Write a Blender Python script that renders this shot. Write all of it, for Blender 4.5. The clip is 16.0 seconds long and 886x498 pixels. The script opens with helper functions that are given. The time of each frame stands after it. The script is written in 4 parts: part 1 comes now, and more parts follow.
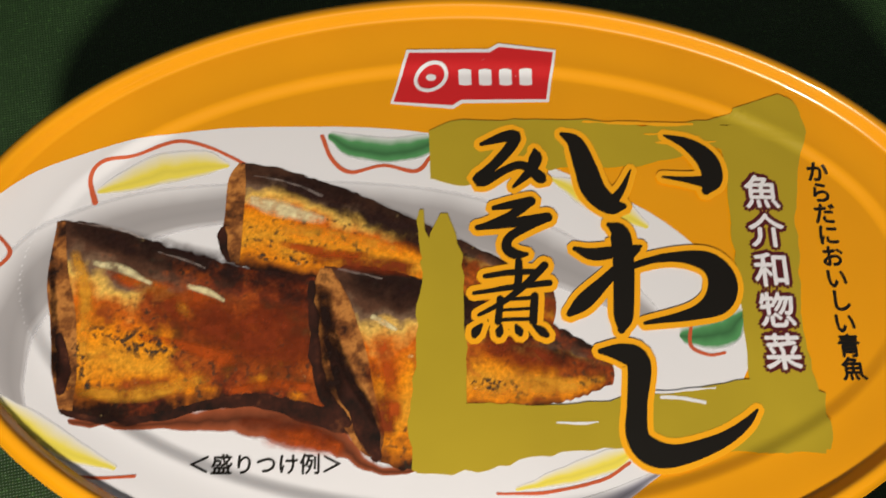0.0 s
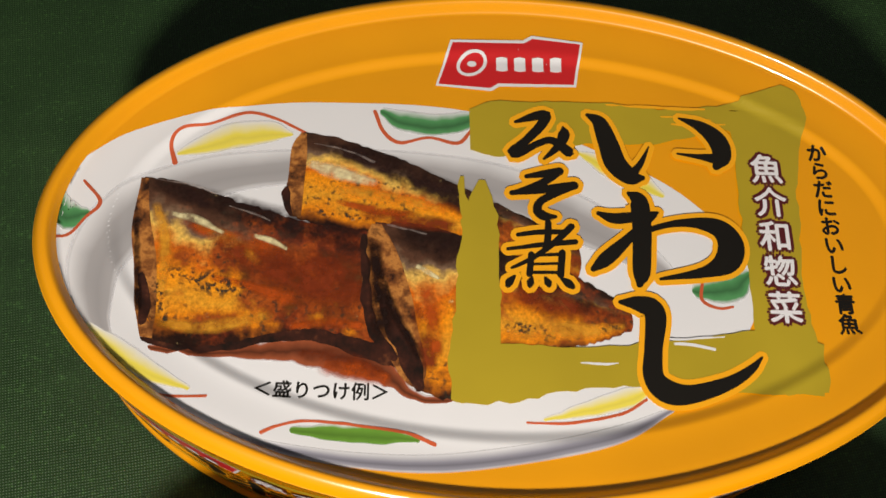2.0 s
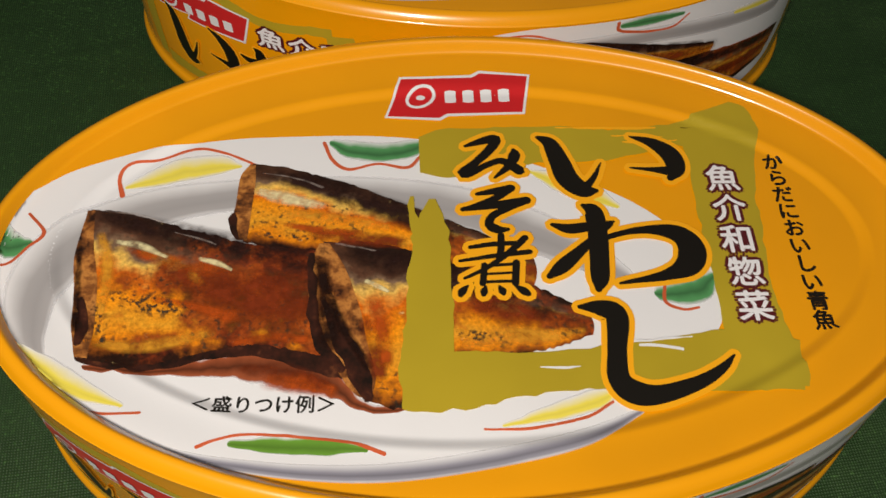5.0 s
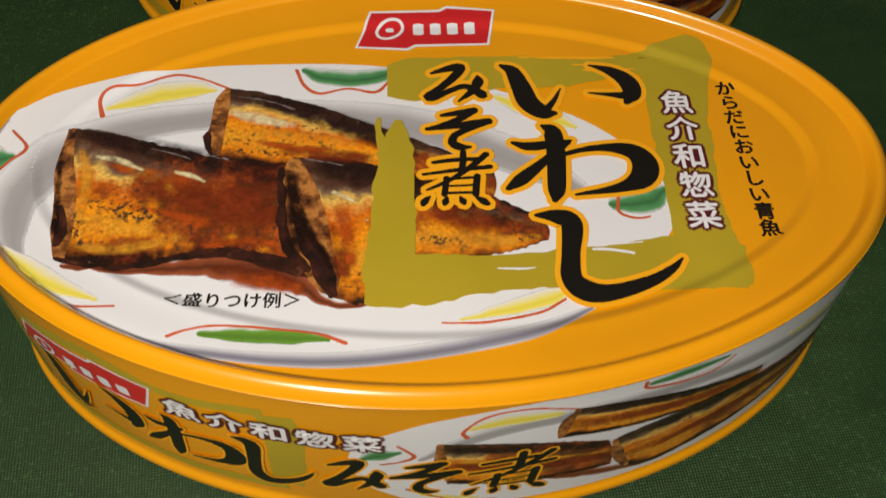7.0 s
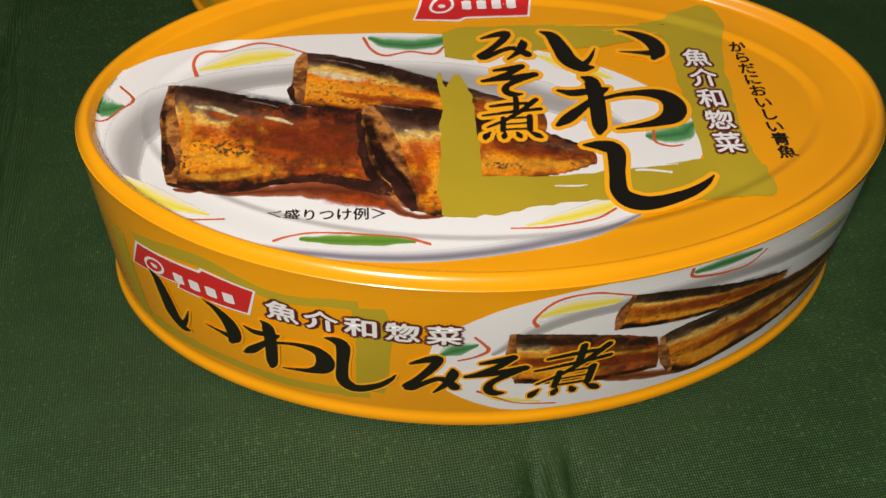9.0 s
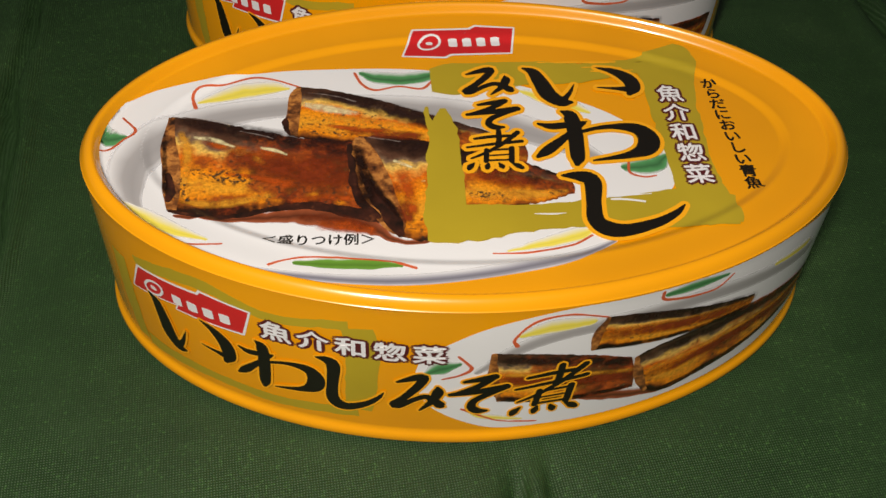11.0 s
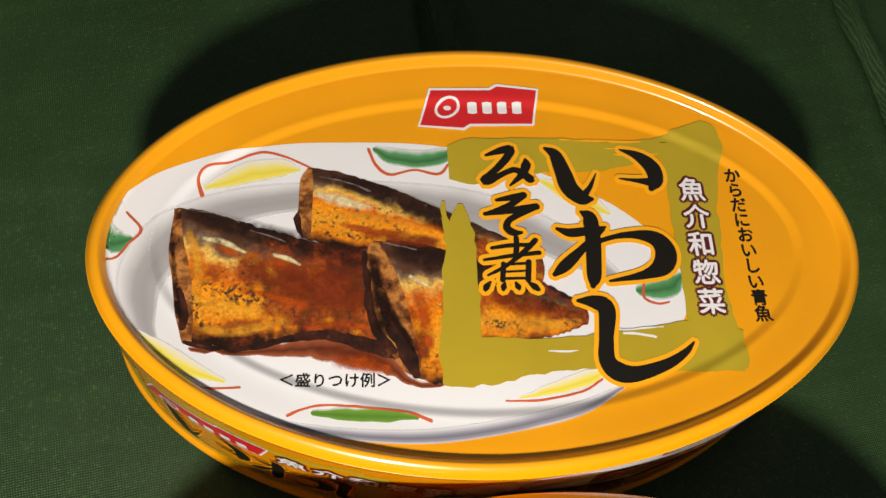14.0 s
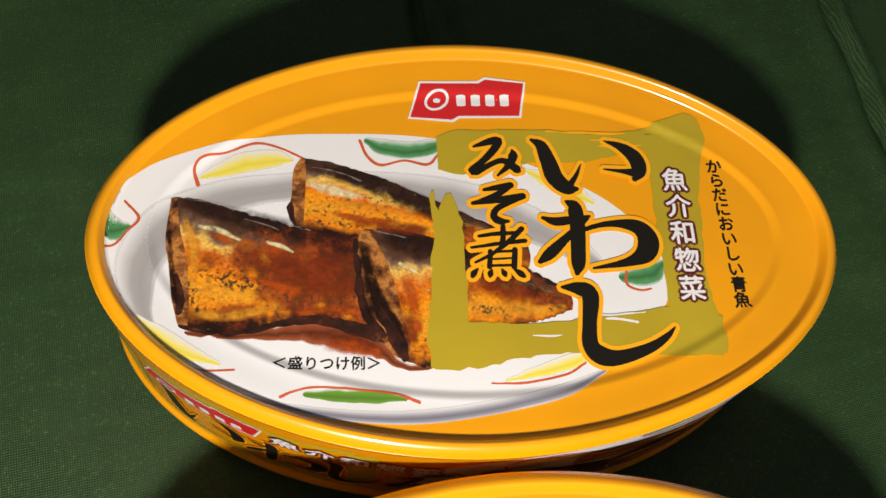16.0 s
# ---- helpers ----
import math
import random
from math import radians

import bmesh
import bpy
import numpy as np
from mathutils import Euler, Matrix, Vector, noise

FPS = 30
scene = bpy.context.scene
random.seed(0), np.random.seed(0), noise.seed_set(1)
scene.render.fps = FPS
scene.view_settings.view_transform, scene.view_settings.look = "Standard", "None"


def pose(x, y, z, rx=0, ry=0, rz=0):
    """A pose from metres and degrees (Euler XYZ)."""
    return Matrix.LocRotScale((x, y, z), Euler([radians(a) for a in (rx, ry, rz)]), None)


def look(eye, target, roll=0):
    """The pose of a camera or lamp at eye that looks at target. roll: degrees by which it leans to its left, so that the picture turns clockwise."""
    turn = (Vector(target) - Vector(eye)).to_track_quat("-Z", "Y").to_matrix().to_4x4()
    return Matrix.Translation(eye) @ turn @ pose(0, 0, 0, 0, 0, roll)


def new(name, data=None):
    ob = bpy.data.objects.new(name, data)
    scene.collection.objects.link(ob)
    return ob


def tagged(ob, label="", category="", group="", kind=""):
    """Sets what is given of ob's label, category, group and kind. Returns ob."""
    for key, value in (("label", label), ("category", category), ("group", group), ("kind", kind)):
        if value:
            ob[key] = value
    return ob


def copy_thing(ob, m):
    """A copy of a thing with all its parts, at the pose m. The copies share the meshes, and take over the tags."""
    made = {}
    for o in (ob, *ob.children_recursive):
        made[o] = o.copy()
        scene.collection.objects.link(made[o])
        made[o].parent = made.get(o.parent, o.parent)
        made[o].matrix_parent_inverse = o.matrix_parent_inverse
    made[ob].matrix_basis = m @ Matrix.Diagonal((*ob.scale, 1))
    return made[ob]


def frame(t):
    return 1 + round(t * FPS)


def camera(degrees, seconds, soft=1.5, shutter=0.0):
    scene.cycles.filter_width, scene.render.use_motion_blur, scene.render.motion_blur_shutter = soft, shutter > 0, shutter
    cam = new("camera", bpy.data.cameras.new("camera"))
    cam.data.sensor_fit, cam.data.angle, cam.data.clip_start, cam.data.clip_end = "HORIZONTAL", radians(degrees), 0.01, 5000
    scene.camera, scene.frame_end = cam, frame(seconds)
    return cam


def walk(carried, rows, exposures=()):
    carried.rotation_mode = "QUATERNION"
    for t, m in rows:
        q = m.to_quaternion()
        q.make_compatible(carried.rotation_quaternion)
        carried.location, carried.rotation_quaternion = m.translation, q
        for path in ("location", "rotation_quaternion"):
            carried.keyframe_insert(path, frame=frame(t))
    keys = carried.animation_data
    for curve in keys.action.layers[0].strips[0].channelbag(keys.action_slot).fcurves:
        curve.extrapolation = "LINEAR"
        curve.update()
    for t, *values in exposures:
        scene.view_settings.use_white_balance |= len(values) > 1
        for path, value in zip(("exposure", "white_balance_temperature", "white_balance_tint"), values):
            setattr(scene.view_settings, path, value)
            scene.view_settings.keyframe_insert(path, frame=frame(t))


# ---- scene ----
MM = 0.001

# ---- camera ----
LENS = 51.5
cam = camera(LENS, 16.0, soft=1.5, shutter=0.4)
ROWS = [
    (0.0, -0.00801, 0.03987, 0.11848, 18.93, -4.10, -7.67),
    (0.5, -0.01215, 0.03517, 0.11745, 19.47, -4.09, -7.15),
    (1.0, -0.01345, 0.03131, 0.11985, 21.20, -3.89, -6.27),
    (1.5, -0.01322, 0.02770, 0.12244, 22.38, -3.89, -6.11),
    (2.0, -0.01308, 0.02573, 0.12516, 22.62, -3.72, -6.26),
    (2.5, -0.01842, 0.01380, 0.12180, 24.31, -3.97, -6.25),
    (3.0, -0.01682, -0.02070, 0.11333, 33.41, -2.80, -5.27),
    (3.5, -0.01837, -0.03926, 0.11482, 33.31, -2.56, -5.00),
    (4.0, -0.01530, -0.04803, 0.11435, 33.37, -1.45, -4.31),
    (6.5, -0.00480, -0.06481, 0.11183, 34.52, -1.17, -4.15),
    (7.0, -0.00513, -0.06985, 0.11060, 34.82, -1.26, -4.16),
    (7.5, -0.00851, -0.07635, 0.10584, 34.70, -1.50, -4.30),
    (8.0, -0.01623, -0.08189, 0.09820, 36.09, -1.67, -4.48),
    (8.5, -0.02192, -0.08663, 0.10229, 37.81, -1.64, -5.23),
    (9.0, -0.01774, -0.09274, 0.11007, 39.91, -1.44, -6.05),
    (11.5, -0.01781, -0.09746, 0.11721, 41.83, -2.26, -6.39),
    (12.0, -0.02122, -0.07551, 0.13133, 38.10, -2.68, -6.49),
    (12.5, -0.02206, -0.04268, 0.12967, 34.74, -3.92, -6.28),
    (13.0, -0.01648, 0.00566, 0.13712, 24.69, -6.28, -8.89),
    (13.5, -0.01974, 0.01472, 0.14021, 23.96, -6.22, -8.87),
    (14.0, -0.02126, 0.01514, 0.14299, 25.27, -6.15, -9.17),
    (14.5, -0.02083, 0.01352, 0.14349, 25.16, -6.04, -9.18),
    (15.0, -0.02122, 0.01350, 0.14487, 25.17, -6.07, -9.11),
    (15.5, -0.02148, 0.01330, 0.14546, 25.01, -6.07, -9.09),
    (16.0, -0.02046, 0.01202, 0.14612, 25.13, -6.16, -9.15),
]
EXPOSURES = [(0.0, 0.1), (2.0, 0.08), (2.5, 0.12), (3.0, -0.28), (3.5, -0.52), (4.0, -0.56), (6.5, -0.64), (9.0, -0.48), (11.5, -0.5), (12.0, -0.44), (12.5, -0.26), (13.0, 0.17), (16.0, 0.34)]
walk(cam, [(t, pose(x, y, z, rx, ry, rz)) for t, x, y, z, rx, ry, rz in ROWS], EXPOSURES)

# ---- light: one small bright lamp in front of and above the tins, in a dim room ----
world = bpy.data.worlds.new("dim_room")
scene.world = world
world.use_nodes = True
world.node_tree.nodes["Background"].inputs["Color"].default_value = (0.95, 0.93, 0.90, 1)
world.node_tree.nodes["Background"].inputs["Strength"].default_value = 0.085
lamp_data = bpy.data.lights.new("torch_lamp", "AREA")
lamp_data.shape, lamp_data.size, lamp_data.energy = "DISK", 0.024, 0.93
lamp_data.color = (1.0, 0.925, 0.79)
lamp = new("torch_lamp", lamp_data)
lamp.matrix_world = look((-0.060, -0.140, 0.206), (0.0, 0.03, 0.0))


# ---- materials ----
def material(name):
    m = bpy.data.materials.new(name)
    m.use_nodes = True
    return m, m.node_tree.nodes, m.node_tree.links, m.node_tree.nodes["Principled BSDF"]


def node(nodes, kind, **values):
    n = nodes.new(kind)
    for key, value in values.items():
        n.inputs[key].default_value = value
    return n


def ramp(nodes, stops):
    r = nodes.new("ShaderNodeValToRGB")
    e = r.color_ramp.elements
    while len(e) < len(stops):
        e.new(0.5)
    for one, (pos, col) in zip(e, stops):
        one.position, one.color = pos, (*col, 1)
    return r


def lacquer(name, colour, rough=0.3, vary=0.06, bump=0.02, coat=0.3):
    """Printed tinplate: an even ink with faint mottling, a clear coat and a fine orange-peel."""
    m, n, l, b = material(name)
    tc = n.new("ShaderNodeTexCoord")
    big = node(n, "ShaderNodeTexNoise", Scale=60.0, Detail=3.0)
    fine = node(n, "ShaderNodeTexNoise", Scale=1800.0, Detail=2.0)
    l.new(tc.outputs["Object"], big.inputs["Vector"])
    l.new(tc.outputs["Object"], fine.inputs["Vector"])
    r = ramp(n, [(0.25, [c * (1 - vary) for c in colour]), (0.75, [min(1, c * (1 + vary)) for c in colour])])
    l.new(big.outputs["Fac"], r.inputs["Fac"])
    l.new(r.outputs["Color"], b.inputs["Base Color"])
    bp = node(n, "ShaderNodeBump", Strength=bump, Distance=0.0002)
    l.new(fine.outputs["Fac"], bp.inputs["Height"])
    l.new(bp.outputs["Normal"], b.inputs["Normal"])
    b.inputs["Roughness"].default_value = rough
    b.inputs["Coat Weight"].default_value = coat
    b.inputs["Coat Roughness"].default_value = 0.05
    return m


YELLOW = lacquer("yellow_lacquer", (0.86, 0.35, 0.002), rough=0.26, vary=0.05, coat=0.8)
WHITE = lacquer("white_ink", (0.80, 0.79, 0.84), vary=0.03)
OLIVE = lacquer("olive_ink", (0.45, 0.33, 0.020), vary=0.10, rough=0.34)
BLACK = lacquer("black_ink", (0.008, 0.006, 0.004), vary=0.2, rough=0.4, coat=0.08)
GLOW_YELLOW = lacquer("outline_yellow_ink", (0.95, 0.42, 0.010), vary=0.03)
RED = lacquer("red_ink", (0.60, 0.018, 0.022), vary=0.06)
MAROON = lacquer("maroon_ink", (0.09, 0.010, 0.014), vary=0.1)
LINE_RED = lacquer("line_red_ink", (0.60, 0.11, 0.04), vary=0.25)


def cloth_material():
    m, n, l, b = material("green_cloth")
    tc = n.new("ShaderNodeTexCoord")
    mp = node(n, "ShaderNodeMapping")
    mp.inputs["Rotation"].default_value = (0, 0, radians(-4))
    l.new(tc.outputs["Object"], mp.inputs["Vector"])
    weave = []
    for axis in ("X", "Y"):
        w = node(n, "ShaderNodeTexWave", Scale=820.0, Distortion=2.2, Detail=2.0)
        w.inputs["Detail Scale"].default_value = 0.4
        w.bands_direction = axis
        l.new(mp.outputs["Vector"], w.inputs["Vector"])
        weave.append(w)
    mix = n.new("ShaderNodeMath")
    mix.operation = "MULTIPLY"
    l.new(weave[0].outputs["Fac"], mix.inputs[0])
    l.new(weave[1].outputs["Fac"], mix.inputs[1])
    big = node(n, "ShaderNodeTexNoise", Scale=26.0, Detail=8.0, Roughness=0.68)
    l.new(mp.outputs["Vector"], big.inputs["Vector"])
    base = ramp(n, [(0.3, (0.018, 0.050, 0.013)), (0.55, (0.026, 0.066, 0.019)), (0.75, (0.042, 0.090, 0.029))])
    l.new(big.outputs["Fac"], base.inputs["Fac"])
    thread = ramp(n, [(0.0, (0.72, 0.72, 0.72)), (0.5, (0.98, 0.98, 0.98)), (1.0, (1.50, 1.48, 1.42))])
    l.new(mix.outputs["Value"], thread.inputs["Fac"])
    # pulled threads that run across, and sparkle of shiny fibres put into the colour
    across = node(n, "ShaderNodeMapping")
    across.inputs["Scale"].default_value = (40.0, 300.0, 1.0)
    l.new(mp.outputs["Vector"], across.inputs["Vector"])
    slub = node(n, "ShaderNodeTexNoise", Scale=1.0, Detail=4.0, Roughness=0.65)
    l.new(across.outputs["Vector"], slub.inputs["Vector"])
    slubs = ramp(n, [(0.30, (0.89, 0.90, 0.89)), (0.52, (1.0, 1.0, 1.0)), (0.72, (1.14, 1.14, 1.1))])
    l.new(slub.outputs["Fac"], slubs.inputs["Fac"])
    spark = node(n, "ShaderNodeTexNoise", Scale=1900.0, Detail=1.0)
    l.new(mp.outputs["Vector"], spark.inputs["Vector"])
    sparks = ramp(n, [(0.45, (0.86, 0.86, 0.86)), (0.62, (1.0, 1.0, 1.0)), (0.80, (2.1, 2.05, 1.9))])
    l.new(spark.outputs["Fac"], sparks.inputs["Fac"])
    colour = base.outputs["Color"]
    for factor in (thread, slubs, sparks):
        mul = n.new("ShaderNodeMix")
        mul.data_type, mul.blend_type = "RGBA", "MULTIPLY"
        mul.inputs["Factor"].default_value = 1.0
        l.new(colour, mul.inputs["A"])
        l.new(factor.outputs["Color"], mul.inputs["B"])
        colour = mul.outputs["Result"]
    l.new(colour, b.inputs["Base Color"])
    bp = node(n, "ShaderNodeBump", Strength=0.45, Distance=0.0003)
    l.new(mix.outputs["Value"], bp.inputs["Height"])
    l.new(bp.outputs["Normal"], b.inputs["Normal"])
    b.inputs["Roughness"].default_value = 0.5
    b.inputs["Specular IOR Level"].default_value = 0.35
    return m


CLOTH = cloth_material()


# ---- mesh helpers ----
def mesh_object(name, verts, faces, mat, parent=None, label="", uv=None, smooth=True):
    me = bpy.data.meshes.new(name)
    me.from_pydata([tuple(v) for v in verts], [], faces)
    me.materials.append(mat)
    if smooth:
        me.polygons.foreach_set("use_smooth", [True] * len(me.polygons))
    if uv is not None:
        layer = me.uv_layers.new(name="UVMap")
        idx = np.empty(len(me.loops), dtype=np.int32)
        me.loops.foreach_get("vertex_index", idx)
        layer.data.foreach_set("uv", np.asarray(uv, dtype=np.float32)[idx].ravel())
    me.update()
    ob = new(name, me)
    if parent is not None:
        ob.parent = parent
    return tagged(ob, label)


# ---- the tin's form: an oval, slightly pointed outline ----
HALF_LONG, HALF_WIDE, POWER = 54.1, 32.3, 1.94


def oval(inset, n=200):
    """Points of the outline moved inwards by inset, in millimetres."""
    a, b = HALF_LONG - inset, HALF_WIDE - inset
    th = np.linspace(0, 2 * np.pi, n, endpoint=False)
    c, s = np.cos(th), np.sin(th)
    return np.stack([a * np.sign(c) * np.abs(c) ** (2 / POWER), b * np.sign(s) * np.abs(s) ** (2 / POWER)], 1)


def arc_oval(inset, n=240):
    """The same outline with its points evenly spaced along it, from the +x end, anticlockwise."""
    p = oval(inset, 4000)
    q = np.vstack([p, p[:1]])
    run = np.concatenate([[0], np.cumsum(np.linalg.norm(np.diff(q, axis=0), axis=1))])
    at = np.linspace(0, run[-1], n, endpoint=False)
    return np.stack([np.interp(at, run, q[:, 0]), np.interp(at, run, q[:, 1])], 1)


def inset_of(x, y):
    """How far inside the outline the points lie, in millimetres."""
    x, y = np.abs(np.asarray(x, float)), np.abs(np.asarray(y, float))
    lo, hi = np.full(x.shape, -4.0), np.full(x.shape, HALF_WIDE - 0.05)
    for _ in range(26):
        d = (lo + hi) / 2
        inside = (x / (HALF_LONG - d)) ** POWER + (y / (HALF_WIDE - d)) ** POWER < 1
        lo, hi = np.where(inside, d, lo), np.where(inside, hi, d)
    return lo


def step(x, a, b):
    t = np.clip((np.asarray(x, float) - a) / (b - a), 0, 1)
    return t * t * (3 - 2 * t)


RIM_TOP, ANNULUS, PANEL = 29.8, 27.9, 27.3
PRINT_SHIFT, PRINT_TURN = (0.36, 0.39), math.radians(-0.7)     # the print sits a little askew on the metal


def top_height(d):
    """The height of the pressed end over its inset: rolled rim, shoulder, step and a flat panel."""
    d = np.asarray(d, float)
    bead = RIM_TOP - 1.4 * np.clip((1.7 - d) / 1.7, 0, 1) ** 2.2
    return bead - (RIM_TOP - ANNULUS - 0.4) * step(d, 1.7, 2.95) - 0.4 * step(d, 2.4, 7.5) - (ANNULUS - PANEL) * step(d, 7.8, 9.5)


def lid_map(xy, lift):
    xy = np.asarray(xy, float) - PRINT_SHIFT
    c, s = math.cos(PRINT_TURN), math.sin(PRINT_TURN)
    xy = clip_to_end(xy @ np.array([[c, s], [-s, c]]))
    return np.column_stack([xy, top_height(inset_of(xy[:, 0], xy[:, 1])) + lift]) * MM


def tin_body(parent):
    """Pressed end, wall and turned-in foot as one skin of rings."""
    n = 240
    prof = [(0.2, 0.6), (-0.8, 0.08), (-1.25, 0.45), (-1.48, 1.1), (-1.34, 1.8), (-1.05, 2.2), (-0.75, 2.5), (-0.68, 3.2)]
    prof += [(float(wall_inset(z)), z) for z in (4.4, 8.0, 12.0, 16.0, 20.0, 24.0, 26.6)] + [(0.04, 27.6), (0.0, 28.4)]
    ins = np.concatenate([np.linspace(0.0, 10.4, 64), np.linspace(11.5, 30.5, 12)])
    prof += [(d, float(top_height(d))) for d in ins]
    for name, lo, hi, words in (("foot_seam", 0, 8, "rolled yellow seam at the foot"), ("wall", 7, 17, "printed yellow wall"), ("pressed_end", 16, len(prof), "pressed yellow end with a rounded rim")):
        rings = prof[lo:hi]
        verts, faces = [], []
        for d, z in rings:
            verts += [(x * MM, y * MM, z * MM) for x, y in oval(d, n)]
        for i in range(len(rings) - 1):
            for j in range(n):
                k = (j + 1) % n
                faces.append((i * n + j, i * n + k, (i + 1) * n + k, (i + 1) * n + j))
        if name == "pressed_end":
            faces.append(tuple((len(rings) - 1) * n + j for j in range(n)))
        if name == "foot_seam":
            faces.append(tuple(j for j in reversed(range(n))))
        mesh_object(name, verts, faces, YELLOW, parent, words)


# ---- tablecloth ----
def tablecloth():
    """A once-folded cloth: pressed creases every 9 cm that run away from the viewer, soft waves, puckers along one crease."""
    fine_x = np.concatenate([np.linspace(-1.6, -0.17, 24), np.arange(-0.165, 0.165, 0.0012), np.linspace(0.17, 1.6, 24)])
    fine_y = np.concatenate([np.linspace(-1.6, -0.15, 24), np.arange(-0.145, 0.235, 0.004), np.linspace(0.24, 1.8, 24)])
    X, Y = np.meshgrid(fine_x, fine_y)
    near = np.clip(1 - (np.hypot(X, Y - 0.04) - 0.16) / 0.1, 0, 1)
    Z = np.zeros_like(X)
    for k, (x0, lean, deep) in enumerate(((-0.0765, -0.065, 1.0), (0.0048, 0.035, 0.8), (0.104, -0.05, 1.0))):
        wander = 0.0008 * np.sin(Y * 90 + k) + 0.0006 * np.sin(Y * 210 + 2 * k)
        d = X - (x0 + lean * Y + wander)
        Z += 2.4 * deep * (0.0007 * np.exp(-((d - 0.0022) / 0.0016) ** 2) - 0.0012 * np.exp(-(d / 0.0011) ** 2) + 0.0005 * np.exp(-((d + 0.004) / 0.003) ** 2))
        if k == 1:
            for m in range(4):
                e = d - 0.0022 * (m + 0.6) - 0.0009 * np.sin(Y * (160 + 40 * m) + m)
                Z += 0.0012 * np.exp(-(e / 0.0008) ** 2) * np.sin(Y * 300 + m * 2)
    for a, b, c, h in ((31, 12, 0.3, 0.00018), (-18, 44, 1.2, 0.00016), (70, 55, 2.2, 0.00007), (12, -90, 0.7, 0.00007)):
        Z += h * np.sin(a * X + b * Y + c)
    under = np.zeros_like(X)
    for cx, cy in ((0.0004, 0.0004), (0.0063, 0.0673)):
        under = np.maximum(under, 1 - step(((X - cx) / 0.0580) ** 2 + ((Y - cy) / 0.0375) ** 2, 0.98, 1.12))
    Z = Z * near * (1 - under) - 0.0001
    n, m = X.shape
    verts = np.stack([X.ravel(), Y.ravel(), Z.ravel()], 1)
    faces = [(j * m + i, j * m + i + 1, (j + 1) * m + i + 1, (j + 1) * m + i) for j in range(n - 1) for i in range(m - 1)]
    ob = mesh_object("tablecloth", verts, faces, CLOTH)
    return tagged(ob, "dark green woven cloth with pressed fold lines under the tins", "tablecloth", kind="structure")


tablecloth()


# ---- the printing: thin layers of ink that follow the metal ----
INK = 0.016         # thickness of a layer, in millimetres


def wall_table(n=6000):
    p = oval(0.0, n)
    k = int(np.argmin(p[:, 1]))
    p = np.roll(p, n // 2 - k, axis=0)
    run = np.concatenate([[0], np.cumsum(np.linalg.norm(np.diff(p, axis=0), axis=1))])
    return run - run[n // 2], p


WALL_RUN, WALL_POINTS = wall_table()


def wall_inset(z):
    return -0.7 + 0.75 * np.clip((np.asarray(z, float) - 3) / 24, 0, 1)


def wall_map(sz, lift):
    """Along the wall (0 at the middle of the long side) and height, laid on the wall."""
    s, z = sz[:, 0], sz[:, 1]
    x, y = (np.interp(s, WALL_RUN, WALL_POINTS[:, i]) for i in (0, 1))
    nx = np.sign(x) * np.abs(x / HALF_LONG) ** (POWER - 1) / HALF_LONG
    ny = np.sign(y) * np.abs(y / HALF_WIDE) ** (POWER - 1) / HALF_WIDE
    q = (lift - wall_inset(z)) / np.hypot(nx, ny)
    return np.column_stack([x + nx * q, y + ny * q, z]) * MM


def smooth_line(points, gap=0.35):
    """A Catmull-Rom curve through the points (any number of columns), evenly sampled."""
    p = np.asarray(points, float)
    if len(p) == 2:
        p = np.vstack([p[0], p.mean(0), p[1]])
    p = np.vstack([2 * p[0] - p[1], p, 2 * p[-1] - p[-2]])
    out = []
    for i in range(1, len(p) - 2):
        a, b, c, d = p[i - 1:i + 3]
        n = max(2, int(np.hypot(*(c - b)[:2]) / gap))
        for t in np.linspace(0, 1, n, endpoint=False):
            out.append(0.5 * (2 * b + (c - a) * t + (2 * a - 5 * b + 4 * c - d) * t * t + (3 * b - a - 3 * c + d) * t ** 3))
    out.append(p[-2])
    return np.array(out)


